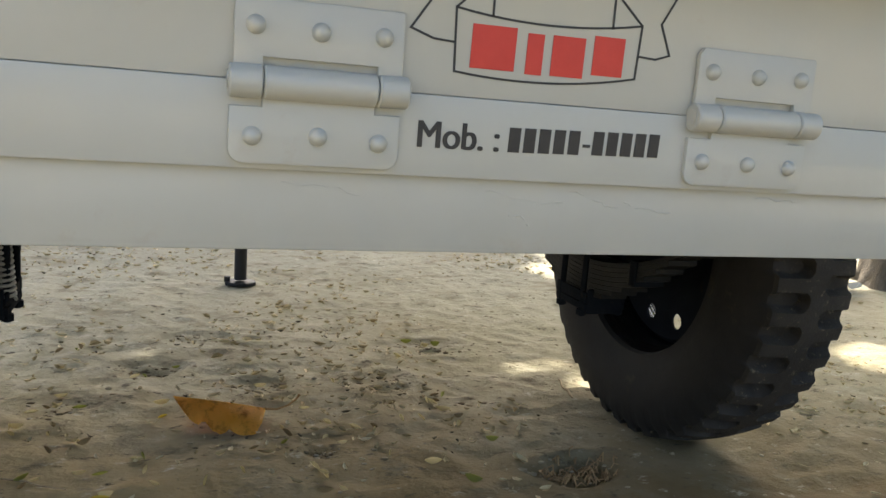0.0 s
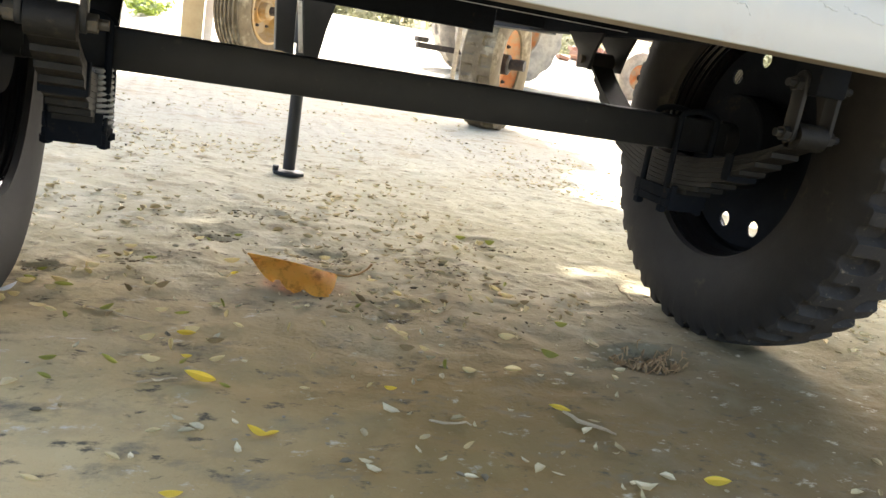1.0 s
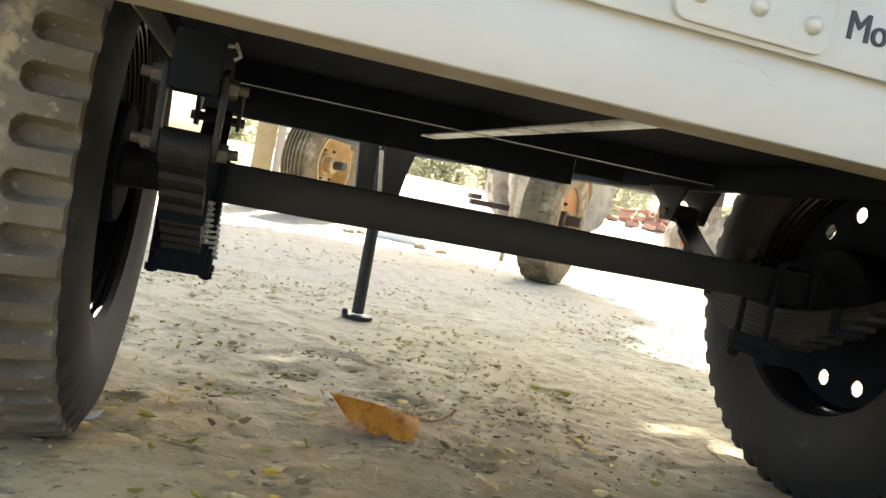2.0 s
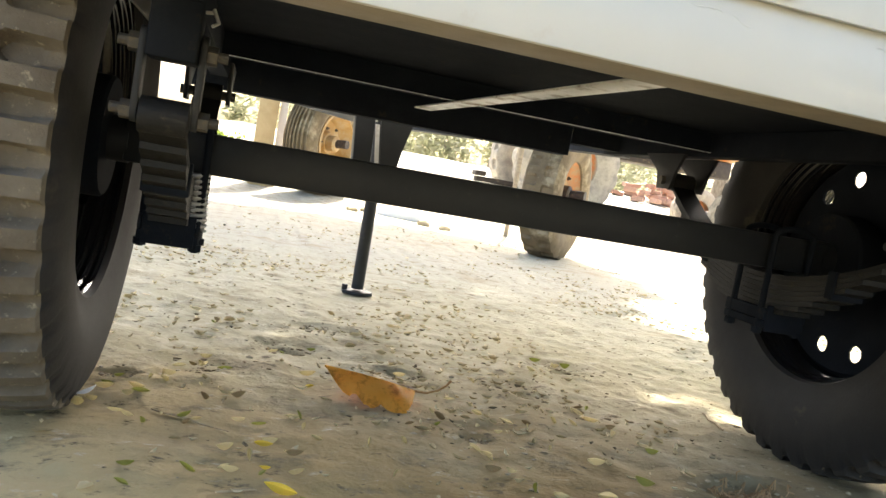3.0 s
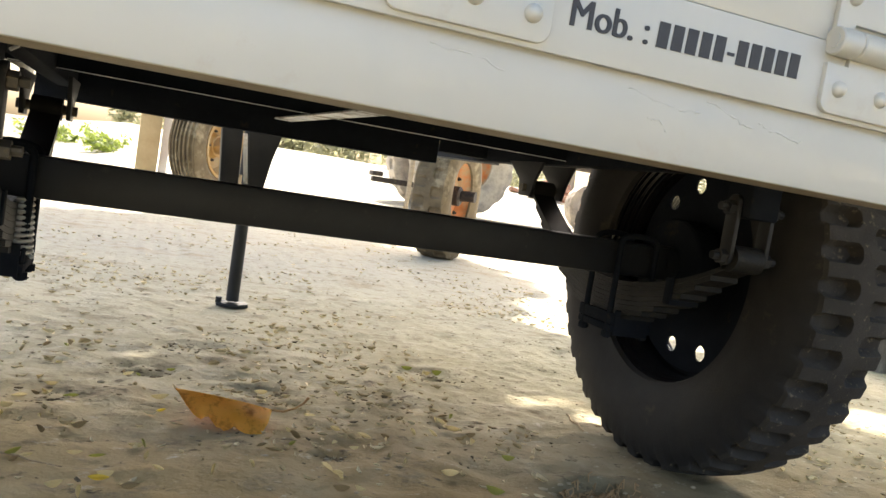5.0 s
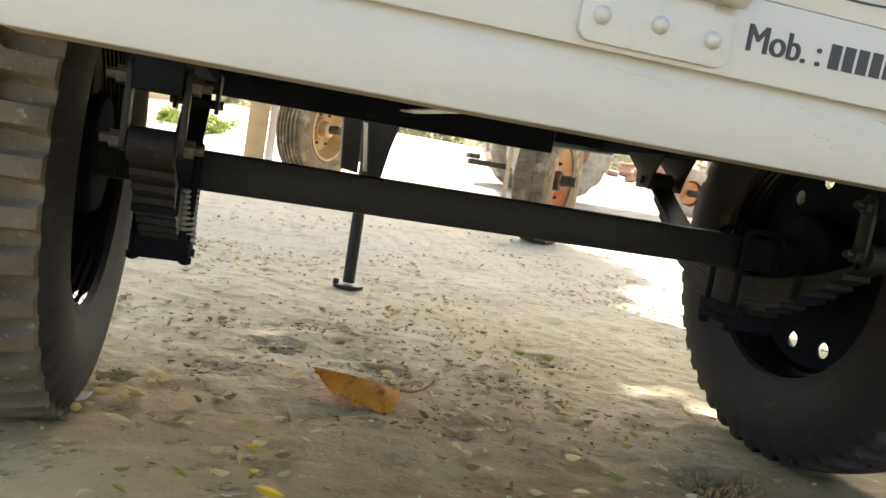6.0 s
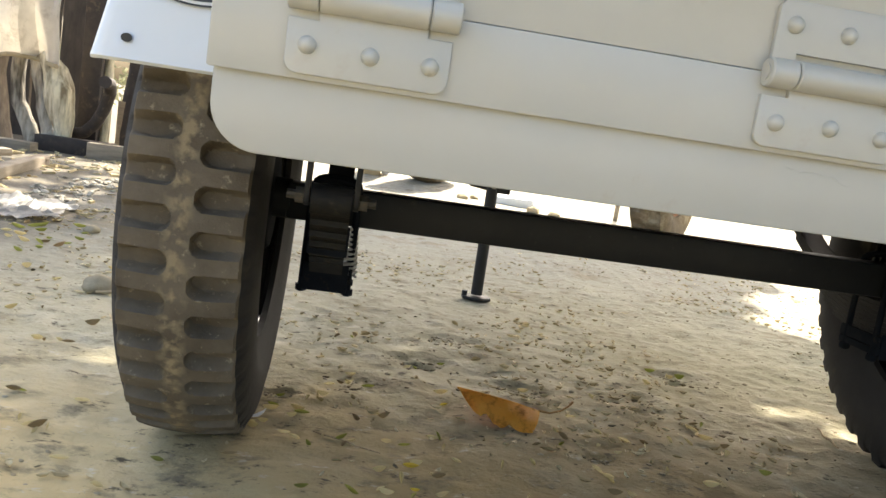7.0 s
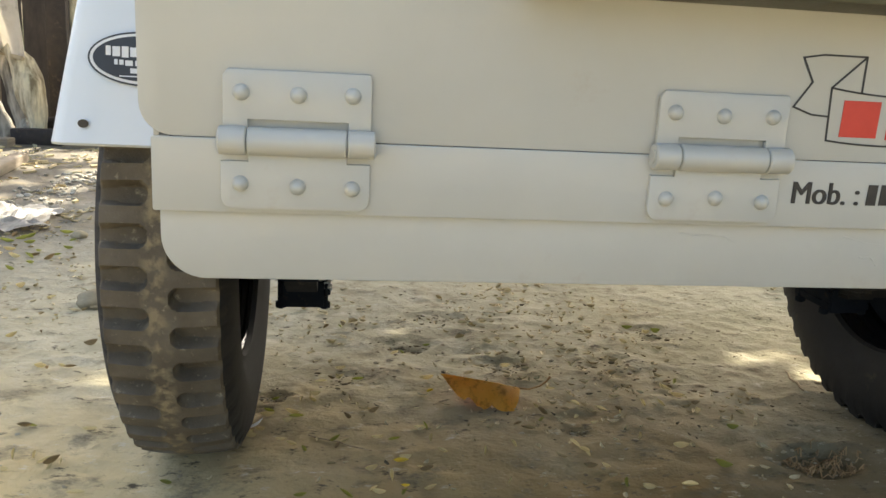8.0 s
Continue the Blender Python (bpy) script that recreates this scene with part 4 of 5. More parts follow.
def leaf_shape(length, width, fold, curl, n=8, stem=0.25):
    """A leaf with a mid rib, folded and curled, with an uneven edge and a short stem."""
    bm = bmesh.new()
    rows = []
    for i in range(n + 1):
        u = i / n
        w = width / 2 * math.sin(math.pi * min(1, u * 0.96 + 0.02)) ** 0.8
        z = curl * (u - 0.5) ** 2 * 4 * length
        rows.append([bm.verts.new((u * length - length / 2, s * w * math.cos(fold), z + abs(s) * w * math.sin(fold))) for s in (-1, -0.5, 0, 0.5, 1)])
    for a, b in zip(rows, rows[1:]):
        for k in range(4):
            bm.faces.new((a[k], a[k + 1], b[k + 1], b[k]))
    bmesh.ops.remove_doubles(bm, verts=bm.verts[:], dist=0.0002)
    if stem:
        z0 = curl * length
        tube([(length / 2 - 0.002, 0, z0), (length / 2 + length * stem * 0.6, 0.002, z0 + length * 0.06), (length / 2 + length * stem, 0.006, z0 + length * 0.15)], 0.0009, 5, bm)
    bmesh.ops.recalc_face_normals(bm, faces=bm.faces[:])
    return bm


def ground_at(x, y, dz=0.0):
    return (x, y, ground_height(x, y) + dz)


# the large folded leaf
def big_leaf():
    """Half of a leaf folded on its mid rib, standing on its torn, wavy edge."""
    bm = bmesh.new()
    rng = random.Random(3)
    n, rows = 26, []
    for i in range(n + 1):
        u = i / n
        ridge = Vector((-0.043 + 0.172 * u, 1.585 - 0.028 * u - 0.012 * math.sin(math.pi * u), 0.052 - 0.022 * u + 0.006 * math.sin(math.pi * u)))
        drop = float(np.interp(u, (0, 0.07, 0.14, 0.22, 0.29, 0.36, 0.48, 0.58, 0.70, 0.88, 0.96, 1), (0.08, 0.38, 0.60, 0.78, 0.58, 0.84, 1.0, 0.86, 1.0, 1.0, 0.62, 0.12)))
        torn = rng.uniform(-0.05, 0.03)
        foot = Vector((ridge.x + (0.012 - 0.018 * u) * drop, ridge.y - 0.062 * drop, ridge.z * (1 - drop * (1 + torn)) + 0.003))
        row = []
        for k in range(7):
            f = k / 6
            p = ridge.lerp(foot, f)
            p.y -= 0.010 * math.sin(math.pi * f) * drop
            p.z += 0.0018 * math.sin(9 * u + 3 * f) * f
            row.append(bm.verts.new(p))
        back = []
        for k in range(1, 5):
            f = k / 4
            back.append(bm.verts.new(ridge + Vector((0.01 * f * drop, 0.030 * drop * f, -0.040 * drop * f))))
        rows.append(back[::-1] + row)
    for a, b in zip(rows, rows[1:]):
        for k in range(len(a) - 1):
            bm.faces.new((a[k], a[k + 1], b[k + 1], b[k]))
    bmesh.ops.recalc_face_normals(bm, faces=bm.faces[:])
    bmesh.ops.solidify(bm, geom=bm.faces[:], thickness=0.0006)
    return bm


bigleaf = thing("folded_leaf", (0.04, 1.53, 0), "large folded amber dry leaf lying on the earth", "leaf")
part("blade", big_leaf(), "amber", bigleaf, "amber folded blade with a torn edge")
part("leaf_stem", tube([(0.128, 1.556, 0.029), (0.150, 1.553, 0.028), (0.172, 1.551, 0.036), (0.186, 1.550, 0.047), (0.194, 1.550, 0.058)], 0.0021, 8, taper=[1.2, 1, 0.9, 0.9, 1.3]), "stem", bigleaf, "thin curved stem")

rng = random.Random(11)
SMALL = [(-0.062, 1.612, "yellow", 0.024), (-0.133, 1.122, "yellow", 0.048), (-0.068, 0.971, "yellow", 0.030), (-0.050, 0.972, "yellow", 0.022), (-0.152, 1.296, "yellow", 0.030), (0.129, 1.092, "yellow", 0.020), (0.376, 1.038, "yellow", 0.034),
         (0.515, 0.842, "yellow", 0.046), (-0.165, 0.837, "yellow", 0.024), (-0.188, 0.983, "paleleaf", 0.022), (-0.303, 0.883, "paleleaf", 0.022), (0.195, 0.930, "paleleaf", 0.024), (-0.228, 0.917, "paleleaf", 0.026),
         (0.102, 1.105, "paleleaf", 0.020), (-0.108, 1.192, "paleleaf", 0.026), (-0.206, 1.193, "paleleaf", 0.022), (-0.071, 1.318, "paleleaf", 0.022), (-0.329, 1.173, "greenleaf", 0.022), (-0.327, 1.127, "greenleaf", 0.024),
         (-0.408, 1.523, "greenleaf", 0.026), (-0.360, 1.504, "paleleaf", 0.030), (-0.256, 1.373, "paleleaf", 0.026), (-0.102, 1.430, "paleleaf", 0.028), (0.508, 1.582, "paleleaf", 0.032), (0.283, 1.180, "paleleaf", 0.024),
         (0.154, 1.452, "greenleaf", 0.022), (0.279, 1.171, "paleleaf", 0.022), (0.008, 1.099, "paleleaf", 0.016), (-0.10, 1.11, "greenleaf", 0.018), (-0.15, 1.205, "yellow", 0.016), (-0.115, 1.265, "paleleaf", 0.020)]
KINDS = {"brownleaf": "dark brown curled leaf on bare earth", "yellow": "bright yellow fallen leaf on bare earth", "paleleaf": "pale dry fallen leaf on bare earth", "greenleaf": "dull green fallen leaf on bare earth"}
LEAVES = {}
for key in KINDS:
    for v in range(3):
        LEAVES[key, v] = as_mesh("leaf", leaf_shape(1.0, 0.48 + 0.08 * v, 0.95 + 0.2 * v, (0.10, 0.17, 0.24)[v]), key)
for i, (x, y, key, s) in enumerate(SMALL):
    ob = single("fallen_leaf", LEAVES[key, i % 3], key, KINDS[key], "leaf", group="fallen leaves on the earth",
                m=Matrix.Translation(ground_at(x, y, 0.001)) @ pose(0, 0, 0, rng.uniform(-8, 8), rng.uniform(-8, 8), rng.uniform(-50, 50) + (180 if rng.random() < 0.3 else 0)) @ Matrix.Diagonal((s, s, s, 1)))

# leaflets lying together in the scuffed places, and singly between them
DRIFTS = [(-0.258, 1.705, 6), (-0.101, 1.917, 4), (-0.251, 2.043, 5), (-0.413, 1.599, 2), (-0.336, 1.599, 3), (-0.269, 1.564, 3), (-0.248, 1.499, 3), (-0.341, 1.46, 3), (-0.363, 1.39, 2), (-0.311, 1.337, 2), (-0.466, 1.439, 2), (-0.439, 1.396, 2), (-0.278, 1.368, 2),
          (-0.169, 1.368, 2), (-0.122, 1.286, 2), (0.507, 1.656, 5), (0.609, 2.009, 4), (-0.917, 1.753, 5), (-0.75, 1.332, 3), (0.22, 1.30, 3), (0.26, 1.48, 3), (0.345, 1.46, 3), (0.49, 1.50, 3), (0.17, 1.485, 2), (0.075, 1.413, 3)]
ALONE = [(-0.085, 1.376), (-0.09, 1.428), (-0.409, 1.494), (-0.064, 1.664), (0.301, 1.749), (0.214, 1.61), (0.397, 1.508), (0.215, 1.404), (0.193, 1.341), (0.194, 1.246), (0.242, 1.177), (0.352, 1.169), (0.406, 1.327), (0.028, 1.19), (0.007, 1.301),
         (0.494, 1.911), (-0.172, 1.223), (-0.251, 1.174), (-0.198, 1.175), (-0.154, 1.174), (-0.206, 1.261), (0.139, 1.757), (-0.766, 1.313), (-0.70, 1.22), (-0.86, 1.45), (0.45, 1.24), (0.55, 1.40), (0.33, 1.36), (-0.56, 1.25), (-0.62, 1.15)]


def drop_leaf(x, y, s):
    key = rng.choice(("paleleaf", "paleleaf", "paleleaf", "paleleaf", "greenleaf", "brownleaf"))
    single("fallen_leaf", LEAVES[key, rng.randrange(3)], key, KINDS[key], "leaf", group="fallen leaves on the earth",
           m=Matrix.Translation(ground_at(x, y, 0.003)) @ pose(0, 0, 0, rng.uniform(-25, 25), rng.uniform(-10, 10), rng.uniform(0, 360)) @ Matrix.Diagonal((s, s, s * rng.uniform(0.8, 1.6), 1)))


for x, y, count in DRIFTS:
    for _ in range(count):
        drop_leaf(x + rng.gauss(0, 0.026), y + rng.gauss(0, 0.026), rng.uniform(0.018, 0.033))
for x, y in ALONE:
    drop_leaf(x, y, rng.uniform(0.023, 0.034))
for _ in range(46):
    drop_leaf(rng.uniform(-1.45, -0.66), rng.uniform(1.05, 2.7), rng.uniform(0.022, 0.040))


def litter(name, count, region, size, mat, label, seed):
    """Countless small scraps strewn in drifts over the ground."""
    r = random.Random(seed)
    verts, faces = [], []
    x0, x1, y0, y1 = region
    made = 0
    while made < count:
        x, y = r.uniform(x0, x1), r.uniform(y0, y1)
        if noise.noise((x * 1.7, y * 1.7, 5)) + 0.6 * noise.noise((x * 5, y * 5, 9)) < r.uniform(-0.15, 0.55):
            continue
        if r.random() > min(1, max(0.12, 1.45 - 0.27 * y)) or (y < 1.4 and x > -0.55 and r.random() < 0.6):
            continue
        made += 1
        s = size * r.choice((0.5, 0.7, 0.8, 1, 1, 1.3)) * r.uniform(0.8, 1.2)
        a = r.uniform(0, 6.283)
        w = s * r.uniform(0.25, 0.5)
        up = s * r.uniform(0.08, 0.40)
        z = ground_height(x, y) + 0.0015
        tilt = r.uniform(-0.25, 0.25)
        c, sn = math.cos(a), math.sin(a)
        b = len(verts)
        fold = w * r.uniform(0.15, 0.75)
        bend = r.uniform(-0.35, 0.35) * s
        for u, v, h in ((-0.5, 0, up), (-0.2, -0.5, fold), (-0.2, 0, 0), (-0.2, 0.45, fold), (0.2, -0.45, fold), (0.2, 0, 0), (0.2, 0.5, fold * 0.8), (0.5, 0, up * 0.6)):
            px, py = u * s, v * w + bend * u * u
            verts.append((x + px * c - py * sn, y + px * sn + py * c, z + h + tilt * py * 0.6 + abs(tilt) * w * 0.3))
        faces += [(b, b + 1, b + 2), (b, b + 2, b + 3), (b + 1, b + 4, b + 5, b + 2), (b + 2, b + 5, b + 6, b + 3), (b + 4, b + 7, b + 5), (b + 5, b + 7, b + 6)]
    me = bpy.data.meshes.new(name)
    me.from_pydata(verts, [], faces)
    me.materials.append(M[mat])
    return tagged(new(name, me), label, "litter", kind="stuff")


litter("leaf_litter", 4300, (-2.6, 3.2, 0.75, 6.0), 0.022, "leaf", "small pale dry leaflets strewn over bare earth", 1)
litter("wood_scraps", 600, (-3.6, -1.3, 3.2, 6.3), 0.042, "leaf", "pale bark and wood scraps strewn over the yard", 6)
litter("dark_leaf_litter", 600, (-2.6, 3.2, 0.75, 6.0), 0.015, "darklitter", "small dark leaf scraps strewn over bare earth", 2)


def pebbles(count, region, seed, mat="stone", heaps=(), size=0.0035, name="earth_crumbs", label="small stones and crumbs of dry earth"):
    r = random.Random(seed)
    bm = bmesh.new()
    bmesh.ops.create_icosphere(bm, subdivisions=1, radius=1)
    base, tri = [v.co.copy() for v in bm.verts], [[v.index for v in f.verts] for f in bm.faces]
    bm.free()
    verts, faces = [], []
    for _ in range(count):
        x, y = r.uniform(region[0], region[1]), r.uniform(region[2], region[3])
        if heaps:
            hx, hy, hr = r.choice(heaps)
            x, y = r.gauss(hx, hr * 0.75), r.gauss(hy, hr * 0.55)
        s = size * math.exp(min(0.7, r.gauss(0, 0.45)))
        k = Vector((s * r.uniform(0.8, 1.7), s * r.uniform(0.6, 1.2), s * r.uniform(0.25, 0.6)))
        b, z = len(verts), ground_height(x, y)
        for p in base:
            j = 1 + 0.7 * noise.noise(p * 2.3 + Vector((x * 90, y * 90, 0)))
            verts.append((x + p.x * k.x * j, y + p.y * k.y * j, z + p.z * k.z * j + k.z * 0.3))
        faces += [[b + i for i in f] for f in tri]
    me = bpy.data.meshes.new("pebbles")
    me.from_pydata(verts, [], faces)
    me.materials.append(M[mat])
    return tagged(new(name, me), label, "stones", kind="stuff")


pebbles(900, (-2.2, 2.8, 0.75, 5.0), 5, size=0.0028)
rp = random.Random(64)
PATCHES = [(rp.uniform(-1.5, 1.9), rp.uniform(1.25, 3.9), rp.uniform(0.04, 0.13)) for _ in range(120)]
pebbles(1000, (0, 1, 0, 1), 45, "crumb", PATCHES, 0.0026, "loose_crumbs", "loose crumbs of dry trodden earth in patches")
pebbles(260, (0, 1, 0, 1), 46, "darkcrumb", SCUFFS, 0.0032, "dark_flakes", "dark flakes of earth and bark in patches")
pebbles(200, (0, 1, 0, 1), 15, "crumb", SCUFFS, 0.0030, "earth_clods", "dark crumbled clods of earth in scuffed hollows")
pebbles(700, (-1.6, 1.8, 0.8, 4.0), 25, "clod", (), 0.0024, "dark_crumbs", "dark crumbs of earth strewn over the ground")


def twig(p, q, r, seed):
    g = random.Random(seed)
    pts = []
    for i in range(7):
        u = i / 6
        x, y = p[0] + (q[0] - p[0]) * u + g.uniform(-0.004, 0.004), p[1] + (q[1] - p[1]) * u + g.uniform(-0.004, 0.004)
        pts.append(ground_at(x, y, r + g.uniform(0, 0.002)))
    return tube(pts, r, 6, taper=[0.7, 1, 1.1, 1, 0.9, 0.8, 0.5])


for i, (p, q, r) in enumerate((((-0.326, 1.398), (-0.205, 1.332), 0.0018), ((-0.21, 1.10), (-0.165, 1.135), 0.0016), ((0.16, 1.0), (0.22, 0.99), 0.0018), ((0.38, 1.03), (0.43, 0.96), 0.003), ((0.83, 1.60), (0.85, 1.72), 0.003), ((-0.95, 2.18), (-0.80, 2.24), 0.006))):
    single("twig", twig(p, q, r, i), "twig", "thin dry brown twig lying on earth", "twig", group="twigs on the earth")


def debris_in_hole():
    r = random.Random(8)
    bm = bmesh.new()
    for _ in range(90):
        a, d = r.uniform(0, 6.28), 0.056 * math.sqrt(r.random())
        x, y = 0.672 + 1.35 * d * math.cos(a), 1.272 + d * math.sin(a)
        b = r.uniform(0, 6.28)
        s = r.uniform(0.007, 0.020)
        mid = ground_at(x + 0.5 * s * math.cos(b + 0.5), y + 0.5 * s * math.sin(b + 0.5), r.uniform(0.008, 0.018))
        tube([ground_at(x, y, r.uniform(0.001, 0.006)), mid, ground_at(x + s * math.cos(b), y + s * math.sin(b), r.uniform(0.002, 0.008))], r.uniform(0.0009, 0.0020), 5, bm)
    return bm


single("twig_heap", debris_in_hole(), "debris", "small heap of dry twig bits in a hollow", "twigs", kind="stuff")
pebbles(40, (0, 1, 0, 1), 35, "clod", [(0.63, 1.27, 0.05), (0.60, 1.28, 0.03)], 0.0036, "hollow_clods", "dark clods of earth in a small hollow")


def stone(r, seed, squash=0.6, fine=3):
    bm = bmesh.new()
    bmesh.ops.create_icosphere(bm, subdivisions=fine, radius=r)
    for v in bm.verts:
        v.co *= 1 + 0.28 * noise.noise(v.co / r * 1.2 + Vector((seed, 0, 0))) + 0.08 * noise.noise(v.co / r * 4)
        v.co.z *= squash
    return bm


for x, y, r, s in ((-0.955, 2.23, 0.045, 1), (-1.25, 3.1, 0.03, 2)):
    single("stone", stone(r, s), "clod", "dusty lump of earth-coloured stone on the ground", "stone", group="stones", m=Matrix.Translation(ground_at(x, y, r * 0.35)))

# ---- beyond the trailer ----


def ribbed_tyre(radius, half, mats):
    """A front farm tyre with rings of ribs round its tread."""
    prof = [(-half * 0.8, radius * 0.56), (-half * 1.1, radius * 0.70), (-half * 1.05, radius * 0.86), (-half * 0.86, radius * 0.945)]
    for k in range(-3, 4):
        x = k * half * 0.26
        top = radius * (1.0 - 0.05 * abs(k / 3) ** 2)
        prof += [(x - half * 0.075, top - 0.024), (x - half * 0.05, top), (x + half * 0.05, top), (x + half * 0.075, top - 0.024)]
    prof += [(half * 0.86, radius * 0.945), (half * 1.05, radius * 0.86), (half * 1.1, radius * 0.70), (half * 0.8, radius * 0.56)]
    return finish(prof, 96, [0] * len(prof), mats, None)


def road_wheel(parent, m, radius, half, tyre_mats, rim_key, pitch=22, depth=0.02, label="", rim_frac=0.56):
    """A farm wheel turned about its own x axis, its outer face to +x."""
    ty = ribbed_tyre(radius, half, tyre_mats) if rim_key == "ochre" else tyre_mesh(radius, half, pitch, 10, depth, tyre_mats)
    w = part("wheel", ty, None, parent, label, m=m)
    rr = radius * rim_frac
    p = [(-half * 0.9, rr), (half * 0.92, rr + 0.012), (half * 0.95, rr - 0.01), (half * 0.55, rr - 0.03), (half * 0.1, rr * 0.74), (half * 0.05, rr * 0.42), (half * 0.35, rr * 0.34), (half * 0.35, 0.02), (-half * 0.2, 0.02), (-half * 0.2, rr * 0.8)]
    me = lathe(p, 48)
    me.materials.append(M[rim_key])
    me.set_sharp_from_angle(angle=radians(38))
    rim = part("rim", me, rim_key, w, "dusty painted steel rim", m=m)
    part("hub", tube([(half * 0.2, 0, 0), (half * 0.85, 0, 0), (half * 0.95, 0, 0)], rr * 0.27, 20, taper=[1, 1, 0.8]), rim_key if rim_key == "ochre" else "darkmetal", w, "greasy hub", m=m)
    for k in range(6):
        a = k * math.pi / 3
        part("wheel_nut", hexbolt((half * 0.33, rr * 0.36 * math.cos(a) * 1.5, rr * 0.36 * math.sin(a) * 1.5), (1, 0, 0), 0.014, 0.014), "darkmetal", w, m=m)
    return w


def farm_trolley(x, y, turn, radius, half, rim_key, tyre_key, label):
    """A parked wheel set with its axle and the sill of a load bed above."""
    base = Matrix.Translation((x, y, ground_height(x, y))) @ pose(0, 0, 0, 0, 0, turn)
    t = thing("farm_trolley", (x, y, 0), label, "trailer", group="parked farm trolleys")
    road_wheel(t, base @ pose(0, 0, radius - 0.01), radius, half, (tyre_key, tyre_key), rim_key, label="mud-caked farm tyre")
    part("spindle", tube([(half * 0.6, 0, radius - 0.01), (half + 0.05, 0, radius), (half + 0.10, 0.0, radius)], 0.04, 12), "darkmetal", t, m=base)
    return t


farm_trolley(1.90, 5.52, -38, 0.47, 0.105, "orange", "mudtyre", "parked farm trolley with muddy tyres and orange rims")
farm_trolley(0.40, 7.75, -38, 0.50, 0.15, "ochre", "mudtyre", "parked farm trolley with muddy tyres and ochre rims")

# tractor on the raised track
tractor = thing("farm_tractor", (3.2, 9.6, 0.2), "dusty orange farm tractor on a bright track", "tractor")
TB = Matrix.Translation((3.55, 9.6, ground_height(3.55, 9.6))) @ pose(0, 0, 0, 0, 0, -90)
road_wheel(tractor, TB @ pose(0, 0, 0.66), 0.67, 0.17, ("greytyre", "greytyre"), "orange", pitch=16, depth=0.035, label="large dust-grey lugged rear tyre")
road_wheel(tractor, TB @ pose(0, 2.5, 0.36), 0.36, 0.085, ("greytyre", "greytyre"), "orange", pitch=18, depth=0.008, label="small dust-grey front tyre")
FAR = Matrix.Translation((-1.0, 0, 0)) @ pose(0, 0, 0, 0, 0, 180)
road_wheel(tractor, TB @ pose(0, 0, 0.66) @ FAR, 0.67, 0.17, ("greytyre", "greytyre"), "orange", pitch=16, depth=0.035, label="large dust-grey lugged rear tyre")
road_wheel(tractor, TB @ pose(0, 2.5, 0.36) @ FAR, 0.36, 0.085, ("greytyre", "greytyre"), "orange", pitch=18, depth=0.008, label="small dust-grey front tyre")
for gx in (-0.17, -1.17):
    arc = [(r * math.cos(a), 0.66 + r * math.sin(a)) for r, angles in ((0.77, np.linspace(0.5, 2.7, 14)), (0.74, np.linspace(2.7, 0.5, 14))) for a in angles]
    part("mudguard", prism(arc, gx, gx + 0.34, axis="x"), "orange", tractor, "dusty orange rear mudguard", m=TB)
part("front_axle", tube([(-0.95, 2.5, 0.36), (-0.05, 2.5, 0.36)], 0.05, 12), "darkmetal", tractor, m=TB)
part("rear_axle", tube([(-0.95, 0, 0.66), (-0.05, 0, 0.66)], 0.09, 14), "darkmetal", tractor, m=TB)
part("drawbar", join(box(-0.56, -0.44, -1.00, -0.1, 0.26, 0.33, 0.01), box(-0.60, -0.40, -1.02, -0.88, 0.335, 0.40, 0.012)), "darkmetal", tractor, "dark steel drawbar", m=TB)
part("driver_seat", box(-0.70, -0.30, -0.22, 0.14, 1.18, 1.26, 0.03), "darkmetal", tractor, m=TB)
part("chassis", box(-0.72, -0.28, -0.30, 2.5, 0.86, 1.10, 0.04), "darkmetal", tractor, m=TB)
part("bonnet", box(-0.78, -0.22, 0.7, 2.6, 1.105, 1.6, 0.08), "orange", tractor, m=TB)

# posts and yard clutter
single("gate_post", box(-0.09, 0.09, -0.08, 0.08, 0, 1.6, 0.008), "postpaint", "ochre-painted square gate post beside a wheel", "post", m=Matrix.Translation(ground_at(-0.15, 7.75, -0.02)))
single("white_post", box(-0.035, 0.035, -0.03, 0.03, 0, 1.6, 0.004), "whitevinyl", "narrow white-painted post beside an ochre post", "post", m=Matrix.Translation(ground_at(-0.01, 7.80, -0.02)))
single("marker_pole", tube([(0, 0, -0.02), (0.01, 0, 1.4)], 0.022, 8), "wood", "thin wooden pole standing beside a trolley wheel", "pole", m=Matrix.Translation(ground_at(2.07, 7.0)))
single("plaster_slab", box(-0.21, 0.21, -0.13, 0.13, -0.01, 0.075, 0.014), "whitevinyl", "broken white plaster slab lying on the earth", "slab", m=Matrix.Translation(ground_at(1.13, 7.15)) @ pose(0, 0, 0, 2, -3, -16))
for i, (x, y, s) in enumerate(((0.66, 7.0, 0.05), (0.78, 7.1, 0.04), (1.25, 6.75, 0.06), (1.4, 6.6, 0.05))):
    single("clod", stone(s, 20 + i), "stone", "dark lump of earth on the yard", "stone", group="stones", m=Matrix.Translation(ground_at(x, y, s * 0.3)))


